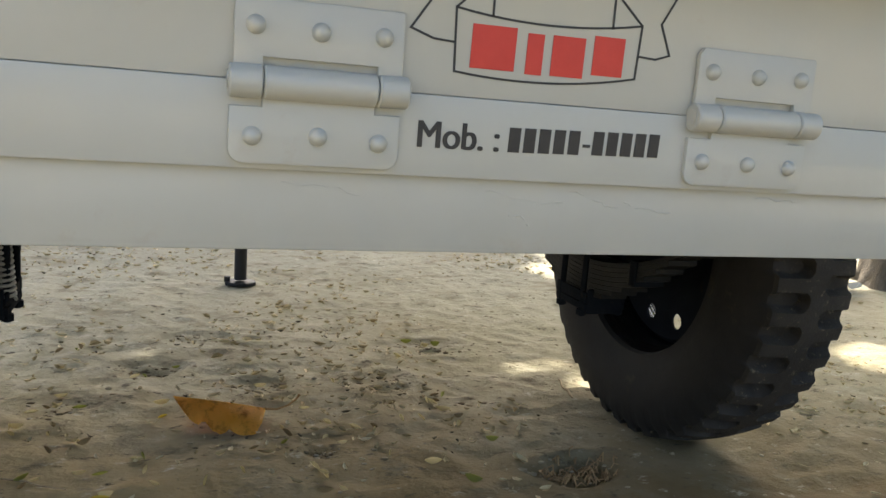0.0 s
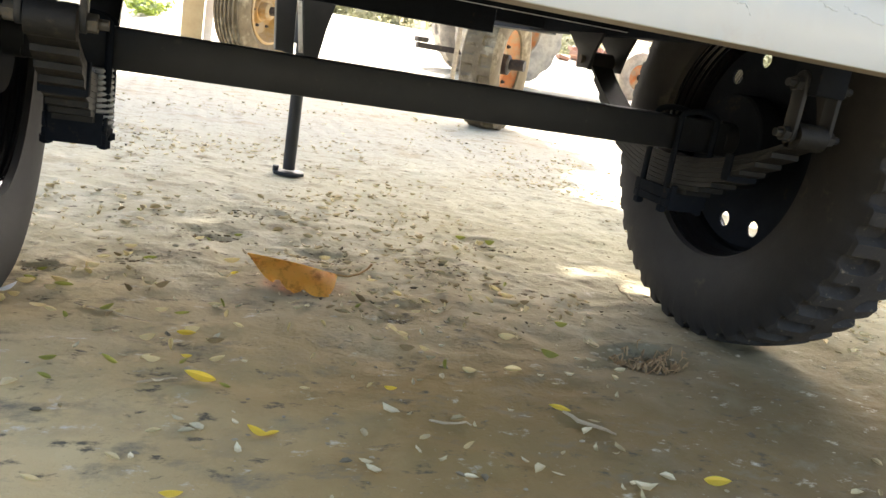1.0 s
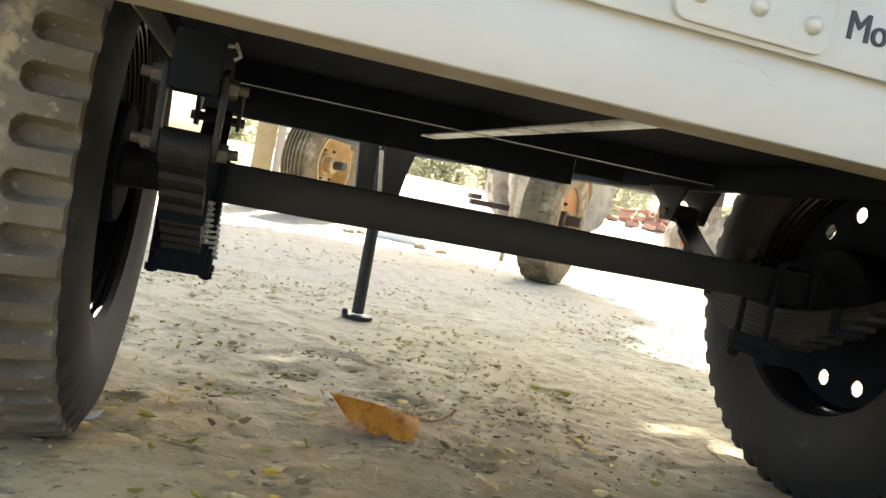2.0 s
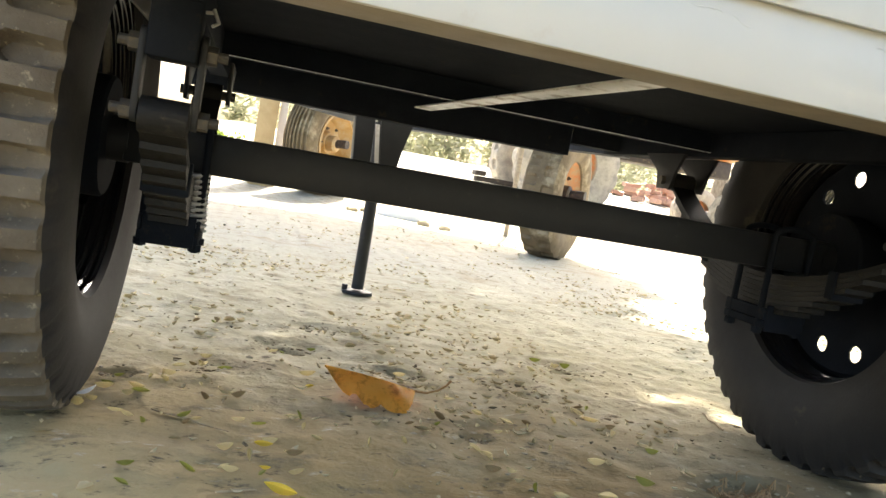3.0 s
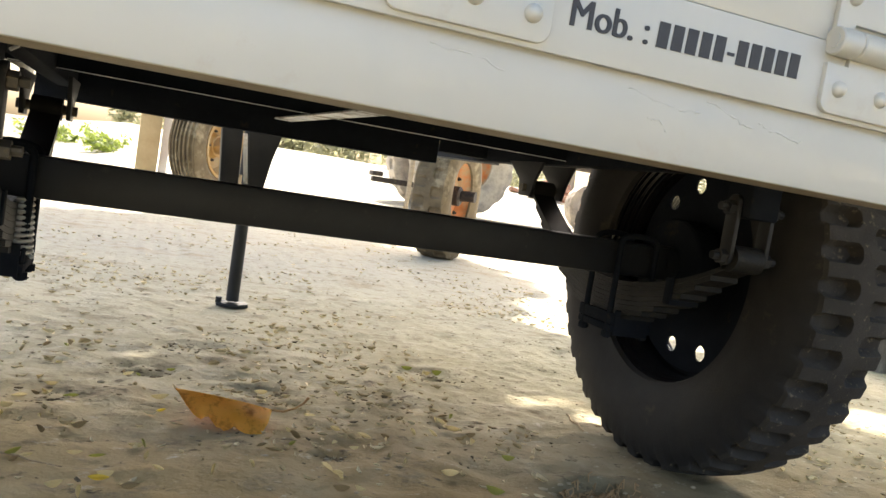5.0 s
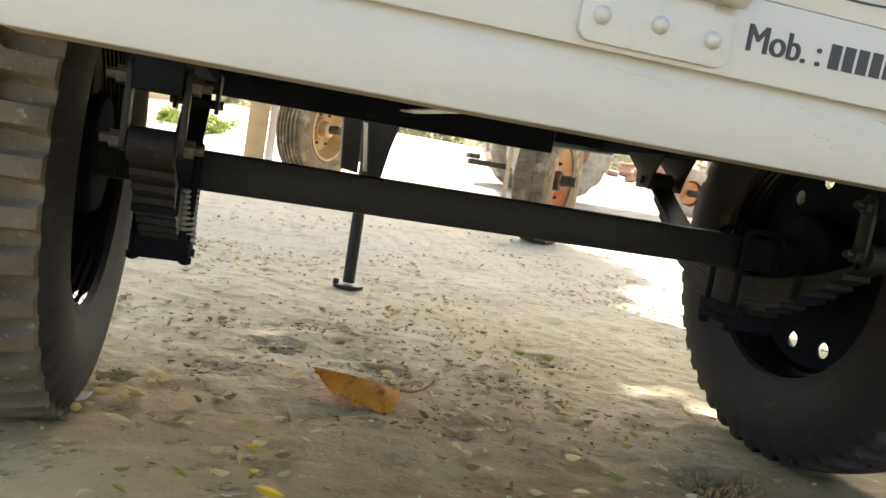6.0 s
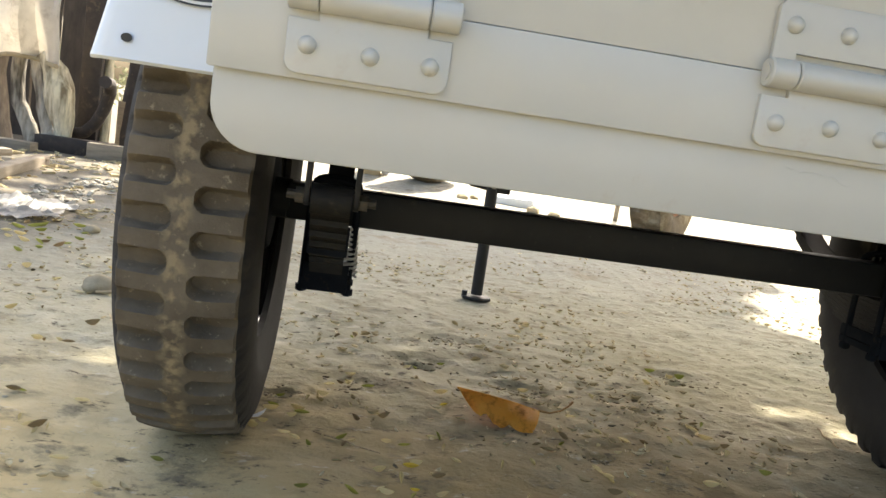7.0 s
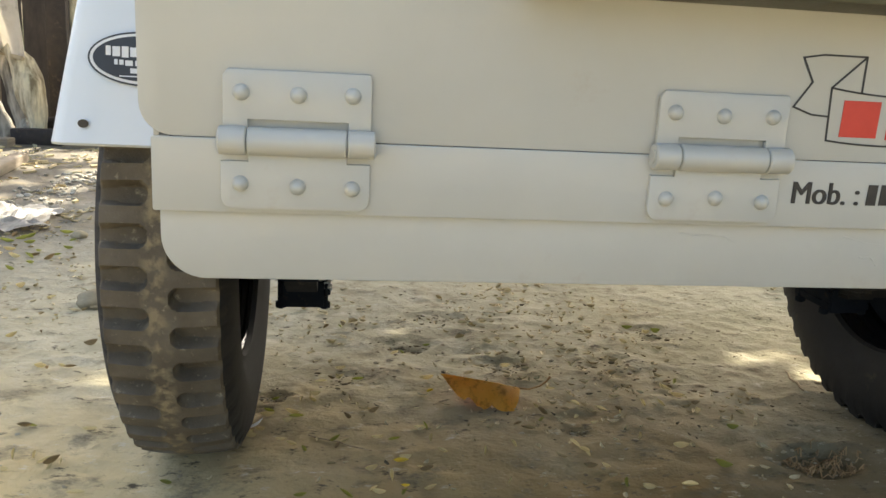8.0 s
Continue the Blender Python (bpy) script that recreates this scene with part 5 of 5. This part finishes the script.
def leafy(count, size, spread, seed, centre=(0, 0, 0), tall=1.0):
    """Many small leaves in a clumped cloud, with gaps and an uneven outline."""
    r = random.Random(seed)
    clumps = [(r.gauss(0, spread * 0.45), r.gauss(0, spread * 0.45), abs(r.gauss(0.5, 0.28)) * tall, r.uniform(0.12, 0.34) * spread) for _ in range(16)]
    verts, faces = [], []
    for _ in range(count):
        cx, cy, cz, cr = r.choice(clumps)
        p = Vector((cx + r.gauss(0, cr * 0.6), cy + r.gauss(0, cr * 0.6), max(0.01, cz + r.gauss(0, cr * 0.55)))) + Vector(centre)
        d = Vector((r.gauss(0, 1), r.gauss(0, 1), r.gauss(0.3, 0.7))).normalized()
        e = d.orthogonal().normalized()
        s = size * r.uniform(0.6, 1.3)
        b = len(verts)
        verts += [p - d * s, p - e * s * 0.4, p + d * s, p + e * s * 0.4]
        faces.append((b, b + 1, b + 2, b + 3))
    me = bpy.data.meshes.new("leaves")
    me.from_pydata(verts, [], faces)
    return me


def bush(x, y, size, tall, count, leaf, key, seed, label):
    t = thing("bush", ground_at(x, y), label, "bush", group="bushes beyond the yard")
    me = leafy(count, leaf, size, seed, tall=tall)
    me.materials.append(M[key])
    part("crown", me, key, t, m=Matrix.Translation(ground_at(x, y)))
    bm = bmesh.new()
    r = random.Random(seed)
    for _ in range(7):
        a = r.uniform(0, 6.28)
        tube([(0, 0, -0.03), (0.12 * size * math.cos(a), 0.12 * size * math.sin(a), 0.3 * tall), (0.35 * size * math.cos(a), 0.35 * size * math.sin(a), 0.75 * tall)], 0.012 * size, 5, bm, taper=[1, 0.7, 0.3])
    part("stems", bm, "bark", t, m=Matrix.Translation(ground_at(x, y)))


bush(-0.72, 11.3, 0.28, 0.26, 1000, 0.035, "foliage", 1, "bright green low bush beside the yard")
bush(-1.25, 12.2, 0.30, 0.22, 700, 0.04, "foliage", 2, "bright green low bush beside the yard")
r0 = random.Random(77)
for i in range(17):
    x = -9 + i * 1.9 + r0.uniform(-0.5, 0.5)
    if -6.5 < x < 0.6:
        continue
    bush(x, 19 + r0.uniform(-1.2, 2.0) + abs(x - 3) * 0.1, r0.uniform(1.0, 1.5), r0.uniform(0.7, 1.3), 1500, 0.10, "farfoliage", 100 + i, "dusty green hedge bush behind the track")


def trunk(x, y, h, r, lean, seed, label, key="bark"):
    g = random.Random(seed)
    pts = [(lean * (i / 6) ** 1.3 + g.uniform(-0.02, 0.02), g.uniform(-0.03, 0.03), -0.05 + h * i / 6) for i in range(7)]
    bm = tube(pts, r, 14, taper=[1.5, 1.1, 1.0, 0.95, 0.9, 0.85, 0.8])
    for v in bm.verts:
        d = 1 + 0.16 * noise.noise(Vector((v.co.x * 9, v.co.y * 9, v.co.z * 2 + seed)))
        v.co.x *= d
        v.co.y *= d
    return single("bare_tree", bm, key, label, "tree", m=Matrix.Translation(ground_at(x, y)))


for i, (x, y, h, r, l) in enumerate(((5.1, 17.5, 4.5, 0.16, 0.1), (8.9, 16.5, 4.5, 0.13, -0.2), (10.4, 17.0, 4.5, 0.15, 0.2), (-4.0, 15.0, 4.5, 0.2, 0.2))):
    trunk(x, y, h, r, l, i, "grey-brown tree trunk at the far side of the track")

# brick heap on the far side
BRICK = as_mesh("brick", box(-0.115, 0.115, -0.055, 0.055, 0, 0.072, 0.004, 1), "brick")
heap = thing("brick_heap", ground_at(7.3, 14.0), "loose heap of old red bricks", "bricks")
r1 = random.Random(5)
for layer, count in enumerate((26, 18, 10, 5)):
    for k in range(count):
        bx, by = 7.3 + r1.gauss(0, 0.55 - 0.1 * layer), 14.0 + r1.gauss(0, 0.35 - 0.06 * layer)
        part("brick", BRICK, "brick", heap, m=Matrix.Translation(ground_at(bx, by, 0.075 * layer)) @ pose(0, 0, 0, r1.uniform(-9, 9), r1.uniform(-9, 9), r1.uniform(0, 180)))

# old timber and scrap beside the yard
def chips():
    r = random.Random(41)
    bm = bmesh.new()
    for _ in range(190):
        x, y = r.gauss(-2.3, 0.55), r.gauss(5.5, 0.8)
        if x > -1.15:
            continue
        l, w, h = r.uniform(0.02, 0.10), r.uniform(0.008, 0.026), r.uniform(0.004, 0.014)
        own = box(-l / 2, l / 2, -w / 2, w / 2, -h / 2, h / 2)
        own.transform(Matrix.Translation(ground_at(x, y, h * 0.6)) @ pose(0, 0, 0, r.uniform(-15, 15), r.uniform(-14, 14), r.uniform(0, 180)))
        join(bm, own)
    return bm


tagged(single("wood_chips", chips(), "leaf", "pale split wood chips strewn beside the timbers", "wood chips", kind="stuff", smooth=False))



def gnarled(h, r, seed, pts, taper=(1.45, 1.15, 1.0, 0.95, 1.05, 0.9)):
    bm = tube(pts, r, 18, taper=list(taper[:len(pts)]))
    bmesh.ops.subdivide_edges(bm, edges=bm.edges[:], cuts=2, use_grid_fill=True)
    for v in bm.verts:
        q = Vector((v.co.x * 7, v.co.y * 7, v.co.z * 2.2 + seed))
        v.co += Vector((noise.noise(q), noise.noise(q + Vector((9, 0, 0))), 0)) * r * 0.55
        v.co += Vector((noise.noise(q * 3.1), noise.noise(q * 3.1 + Vector((9, 0, 0))), 0)) * r * 0.22
    return bm


TIMBER = [(-2.70, 6.42, 0.75, 0.075, ((0.16, -0.05, -0.02), (0.10, 0, 0.16), (0.03, 0, 0.36), (-0.02, 0, 0.54), (-0.05, 0, 0.80)), "greybark"),
          (-2.92, 6.45, 0.9, 0.05, ((0.20, 0, -0.02), (0.14, 0, 0.14), (0.05, 0, 0.32), (0.03, 0, 0.55), (0.04, 0, 0.9)), "greybark"),
          (-3.10, 6.60, 1.6, 0.10, ((0, 0, -0.02), (-0.05, 0, 0.5), (0, 0, 1.0), (0.1, 0, 1.6)), "bark"),
          (-2.29, 6.62, 2.0, 0.030, ((0, 0, -0.02), (0.01, 0, 0.5), (0.0, 0, 1.0), (0.02, 0, 2.0)), "cutwood"),
          (-2.16, 6.90, 2.0, 0.07, ((0, 0, -0.02), (0.01, 0, 0.5), (0.03, 0, 1.0), (0.04, 0, 2.0)), "darkmetal")]
single("stripped_limb", gnarled(0.7, 0.075, 2.2, ((0.05, 0, 0.0), (0.045, 0, 0.10), (0.02, 0, 0.26), (-0.005, 0, 0.44), (-0.05, 0, 0.58), (-0.14, 0, 0.70)), (0.55, 0.75, 1.15, 1.35, 1.1, 0.8)), "cutwood", "pale stripped tree limb leaning against a gnarled trunk", "timber", m=Matrix.Translation(ground_at(-2.53, 6.30)))
for i, (x, y, h, r, pts, key) in enumerate(TIMBER):
    single("timber_post", gnarled(h, r, i * 3.1, pts), key, "gnarled weathered tree limb standing upright on the yard", "timber", group="upright timbers", m=Matrix.Translation(ground_at(x, y)))


def drape():
    """A limp cloth hung over the timbers."""
    bm = bmesh.new()
    n, k, rows = 26, 16, []
    for i in range(n + 1):
        u = i / n
        row = []
        for j in range(k + 1):
            v = j / k
            x = -3.45 + 1.0 * u - 0.06 * v
            z = 1.45 - (0.80 + 0.05 * math.sin(math.pi * u) + 0.05 * math.sin(7 * u)) * v
            y = 6.22 - (0.05 * math.sin(19 * u + 1.5 * v) + 0.025 * math.sin(41 * u - 4 * v)) * (0.3 + v) - 0.10 * math.sin(math.pi * v) - 0.03 * math.sin(7 * v + 5 * u)
            row.append(bm.verts.new((x, y, z)))
        rows.append(row)
    for a, b in zip(rows, rows[1:]):
        for j in range(k):
            bm.faces.new((a[j], a[j + 1], b[j + 1], b[j]))
    bmesh.ops.recalc_face_normals(bm, faces=bm.faces[:])
    bmesh.ops.solidify(bm, geom=bm.faces[:], thickness=0.004)
    return bm


tarp = thing("hanging_tarpaulin", (-2.95, 6.2, 0.65), "faded whitish tarpaulin hung over upright timbers", "tarpaulin")
part("sheet", drape(), "cloth", tarp)
hem = [(-3.51 + u, 6.20 - 0.05 * math.sin(19 * u + 1.5) * 1.3 - 0.03 * math.sin(7 + 5 * u), 0.645 - 0.05 * math.sin(math.pi * u) - 0.05 * math.sin(7 * u)) for u in [k / 26 for k in range(27)]]
part("hem", tube(hem, 0.016, 8), "stone", tarp, "dusty brown rolled hem")

screen = thing("plank_screen", (-3.7, 7.3, 0), "dark weathered plank screen behind the timbers", "fence")
PLANK = as_mesh("plank", box(-0.098, 0.098, -0.012, 0.012, 0, 1.36, 0.003, 1), "darkwood")
r3 = random.Random(12)
for i in range(14):
    part("plank", PLANK, "darkwood", screen, m=Matrix.Translation(ground_at(-5.5 + i * 0.207, 7.3 + r3.uniform(-0.01, 0.01), -0.03)) @ pose(0, 0, 0, 0, r3.uniform(-1, 1), r3.uniform(-2, 2)) @ Matrix.Diagonal((1, 1, r3.uniform(0.9, 1.05), 1)))

strip_of_rubble = thing("rubble_strip", ground_at(-1.66, 4.1), "strip of pale broken stones lying on earth", "rubble")
ROCKS = [as_mesh("rubble_stone", stone(1.0, 20 + k, 0.5, 1), "rubble", smooth=False) for k in range(4)]
for i in range(150):
    u = r3.random() ** 0.8
    k = r3.uniform(0.008, 0.020)
    part("rubble_stone", ROCKS[i % 4], "rubble", strip_of_rubble, m=Matrix.Translation(ground_at(-1.62 - 0.06 * u + r3.gauss(0, 0.085), 3.45 + 1.4 * u, k * 0.3)) @ pose(0, 0, 0, r3.uniform(-20, 20), r3.uniform(-20, 20), r3.uniform(0, 360)) @ Matrix.Diagonal((k * 1.2, k, k, 1)))


def crumpled(w, l, seed):
    bm = bmesh.new()
    n, rows = 24, []
    for i in range(n + 1):
        row = []
        for j in range(n + 1):
            x, y = w * (i / n - 0.5), l * (j / n - 0.5)
            q = Vector((x * 7, y * 7, seed))
            edge = 1 - 0.5 * max(abs(i / n - 0.5), abs(j / n - 0.5))
            row.append(bm.verts.new((x * (1 + 0.3 * noise.noise(q)), y * (1 + 0.3 * noise.noise(q + Vector((5, 0, 0)))), 0.006 + edge * (0.045 * abs(noise.noise(q)) + 0.035 * abs(noise.noise(q * 2.7))))))
        rows.append(row)
    for a, b in zip(rows, rows[1:]):
        for j in range(n):
            bm.faces.new((a[j], a[j + 1], b[j + 1], b[j]))
    bmesh.ops.solidify(bm, geom=bm.faces[:], thickness=0.001)
    return bm


single("plastic_sheet", crumpled(0.34, 0.50, 3.3), "sheeting", "crumpled pale plastic sheet lying on earth", "sheet", smooth=False, m=Matrix.Translation(ground_at(-1.60, 3.36)) @ pose(0, 0, 0, 0, 0, 8))
for i in range(26):
    key = ("greenleaf", "greenleaf", "paleleaf", "brownleaf")[i % 4]
    k = r3.uniform(0.03, 0.055)
    single("fallen_leaf", LEAVES[key, i % 3], key, KINDS[key], "leaf", group="fallen leaves on the earth", m=Matrix.Translation(ground_at(-1.36 + r3.gauss(0, 0.10), 2.92 + r3.gauss(0, 0.14), 0.003)) @ pose(0, 0, 0, r3.uniform(-20, 20), r3.uniform(-15, 15), r3.uniform(0, 360)) @ Matrix.Diagonal((k, k, k, 1)))
single("steel_upright", box(-0.075, 0.075, -0.05, 0.05, -0.02, 2.0, 0.006), "darkmetal", "dark rusty steel upright standing in the yard", "post", m=Matrix.Translation(ground_at(-2.385, 6.55)))
single("bent_pipe", tube([(-2.46, 6.42, 0.13), (-2.36, 6.40, 0.16), (-2.28, 6.38, 0.24), (-2.22, 6.36, 0.36), (-2.18, 6.33, 0.48), (-2.165, 6.25, 0.545), (-2.16, 6.12, 0.555)], 0.045, 16), "darkmetal", "dark bent steel pipe lying on scrap", "pipe")
for i, (x, y, l, w, h, a) in enumerate(((-2.35, 6.2, 0.55, 0.10, 0.12, 6), (-2.02, 6.1, 0.42, 0.09, 0.12, 8), (-2.14, 4.66, 1.06, 0.08, 0.06, 97), (-2.75, 5.1, 0.9, 0.09, 0.05, 62), (-3.0, 6.0, 0.9, 0.12, 0.07, -5), (-2.19, 6.9, 0.15, 0.14, 0.42, 3))):
    single("timber_offcut", box(-l / 2, l / 2, -w / 2, w / 2, 0, h, 0.006), "darkmetal" if i == 0 else "wood", "weathered plank offcut lying on the earth", "plank", group="plank offcuts", m=Matrix.Translation(ground_at(x, y, -0.004)) @ pose(0, 0, 0, 0, 0, a))
r2 = random.Random(31)
for i in range(9):
    x = -5.4 + i * 0.30
    single("fence_stake", gnarled(1.4, 0.05, i * 1.7, ((0, 0, -0.05), (r2.uniform(-0.05, 0.05), 0, 0.5), (r2.uniform(-0.08, 0.08), 0, 0.9), (r2.uniform(-0.1, 0.1), 0, 1.4))), "bark", "rough dark wooden stake of a stockade fence", "stake", group="stockade stakes", m=Matrix.Translation(ground_at(x, 7.6 + r2.uniform(-0.1, 0.1))))
for i, (x, y, h, r) in enumerate(((3.05, 2.75, 0.42, 0.13), (3.35, 2.95, 0.5, 0.15), (2.85, 3.15, 0.36, 0.10))):
    single("tree_stump", gnarled(h, r, i * 5.3, ((0, 0, -0.03), (0.01, 0, h * 0.4), (0, 0.01, h * 0.75), (0.01, 0, h))), "bark", "short weathered brown stump standing on earth", "stump", group="stumps", m=Matrix.Translation(ground_at(x, y)))
for i, (x, y) in enumerate(((2.55, 2.55), (2.68, 2.62), (2.6, 2.72), (-0.425, 1.437))):
    single("paper_scrap", leaf_shape(0.10 if x > 0 else 0.035, 0.07 if x > 0 else 0.022, 0.5, 0.2, stem=0), "whitevinyl", "crumpled pale paper scrap on earth", "scrap", group="paper scraps", m=Matrix.Translation(ground_at(x, y, 0.015)) @ pose(0, 0, 0, 12 * i, 20, 70 * i))

# shade tree over the yard: its trunk stands aside, its crown spreads over the trailer


def shade_tree():
    r = random.Random(2024)
    t = thing("shade_tree", (6.4, 3.0, 0), "broad shade tree with a dense leafy crown over the yard", "tree")
    heart = Vector((2.2, 8.0, 6.0))
    bm = tube([(6.4, 3.0, -0.1), (6.3, 3.3, 1.5), (5.8, 4.2, 3.0), (4.8, 5.6, 4.4), (3.6, 7.0, 5.4), (2.4, 8.0, 6.0)], 0.26, 16, taper=[1.5, 1.1, 1.0, 0.8, 0.55, 0.3])
    part("trunk", bm, "bark", t)
    limbs = bmesh.new()
    for k in range(16):
        a = 2 * math.pi * k / 16
        s = Vector((3.6, 7.0, 5.4)).lerp(heart, r.random())
        e = heart + Vector((3.0 * math.cos(a) - 0.6, 3.2 * math.sin(a) - 0.3, r.uniform(-0.3, 0.9)))
        shade = [q - TO_SUN * (q.z / TO_SUN.z) for q in (s.lerp(e, f / 20) for f in range(21))]
        if min(math.hypot(q.x - 0.84, q.y - 1.85) for q in shade) < 0.4:
            continue
        tube([s, s.lerp(e, 0.4) + Vector((0, 0, 0.2)), e], 0.06, 8, limbs, taper=[1, 0.6, 0.15])
    part("limbs", limbs, "bark", t)
    verts, faces = [], []
    boughs = [(-1.2, 1.0, 3.6), (0.35, 4.4, 1.55), (1.3, 5.3, 0.8), (1.5, -0.2, 1.9), (2.3, 1.0, 1.6), (-2.6, 5.5, 1.5)]
    gaps = [(0.82, 1.89, 0.040), (0.87, 1.77, 0.044), (0.94, 1.65, 0.046), (1.27, 2.42, 0.10), (1.30, 2.66, 0.12), (1.38, 2.90, 0.12), (1.55, 2.98, 0.13), (1.98, 1.80, 0.11), (-0.80, 1.66, 0.055),
            (-1.92, 3.95, 0.07), (-1.98, 4.40, 0.08), (-2.08, 4.95, 0.09), (-1.60, 3.86, 0.07), (-1.64, 4.24, 0.09), (-1.68, 4.60, 0.10), (-1.72, 4.92, 0.10), (-1.64, 3.40, 0.12),
            (-2.00, 5.62, 0.20), (-1.84, 5.40, 0.10), (-2.72, 5.85, 0.52), (-3.25, 5.25, 0.75), (-2.35, 6.75, 0.32), (2.3, 2.45, 0.09), (1.5, 3.1, 0.08)]
    made = 0
    while made < 18600:
        gx, gy = r.uniform(-5.0, 4.2), r.uniform(-2.2, 9.0)
        if gy < -1.6 + 0.9 * noise.noise((gx * 0.9, 3.3, 0)) + 0.3 * noise.noise((gx * 3.1, gy * 3.1, 1)) or gx < -4.5 + 0.8 * noise.noise((gy * 0.9, 7.7, 0)):
            continue
        wob = 0.30 * noise.noise((gx * 1.3, gy * 1.3, 2)) + 0.22 * noise.noise((gx * 4, gy * 4, 6)) + r.uniform(-0.08, 0.08)
        if not any(math.hypot(gx - a, gy - b) < c + wob for a, b, c in boughs):
            continue
        z = heart.z + r.gauss(0, 0.55)
        p = Vector((gx, gy, 0)) + TO_SUN * (z / TO_SUN.z)
        d = Vector((r.gauss(0, 1), r.gauss(0, 1), r.gauss(0, 0.45))).normalized()
        e = d.cross(Vector((r.gauss(0, 0.4), r.gauss(0, 0.4), 1))).normalized()
        s = r.uniform(0.11, 0.19)
        corners = [p - d * s, p - e * s * 0.5, p + d * s, p + e * s * 0.5]
        fall = [q - TO_SUN * (q.z / TO_SUN.z) for q in corners + [(u + v) / 2 for u, v in zip(corners, corners[1:] + corners[:1])] + [p]]
        k = r.uniform(0.8, 1.15)
        if any((q.x - a) ** 2 + (q.y - c) ** 2 < (w * k) ** 2 for a, c, w in gaps for q in fall):
            continue
        b = len(verts)
        verts += corners
        faces.append((b, b + 1, b + 2, b + 3))
        made += 1
    # further unseen leaves, added to hold back skylight from the right-hand ground
    clumps = [(4.9 + r.gauss(0, 0.8), 1.2 + r.gauss(0, 1.5), r.uniform(2.0, 4.6), r.uniform(0.3, 0.7)) for _ in range(34)]
    clumps += [(r.uniform(1.2, 5.2), r.uniform(-2.2, 3.4), r.uniform(5.0, 6.4), r.uniform(0.35, 0.7)) for _ in range(46)]
    for _ in range(9000):
        cx, cy, cz, cr = r.choice(clumps)
        p = Vector((cx + r.gauss(0, cr * 0.8), cy + r.gauss(0, cr), cz + r.gauss(0, cr * 0.7)))
        d = Vector((r.gauss(0, 1), r.gauss(0, 1), r.gauss(0, 0.6))).normalized()
        e = d.orthogonal().normalized()
        s = r.uniform(0.10, 0.18)
        b = len(verts)
        verts += [p - d * s, p - e * s * 0.5, p + d * s, p + e * s * 0.5]
        faces.append((b, b + 1, b + 2, b + 3))
    me = bpy.data.meshes.new("crown")
    me.from_pydata(verts, [], faces)
    me.materials.append(M["foliage"])
    part("crown", me, "foliage", t)


shade_tree()
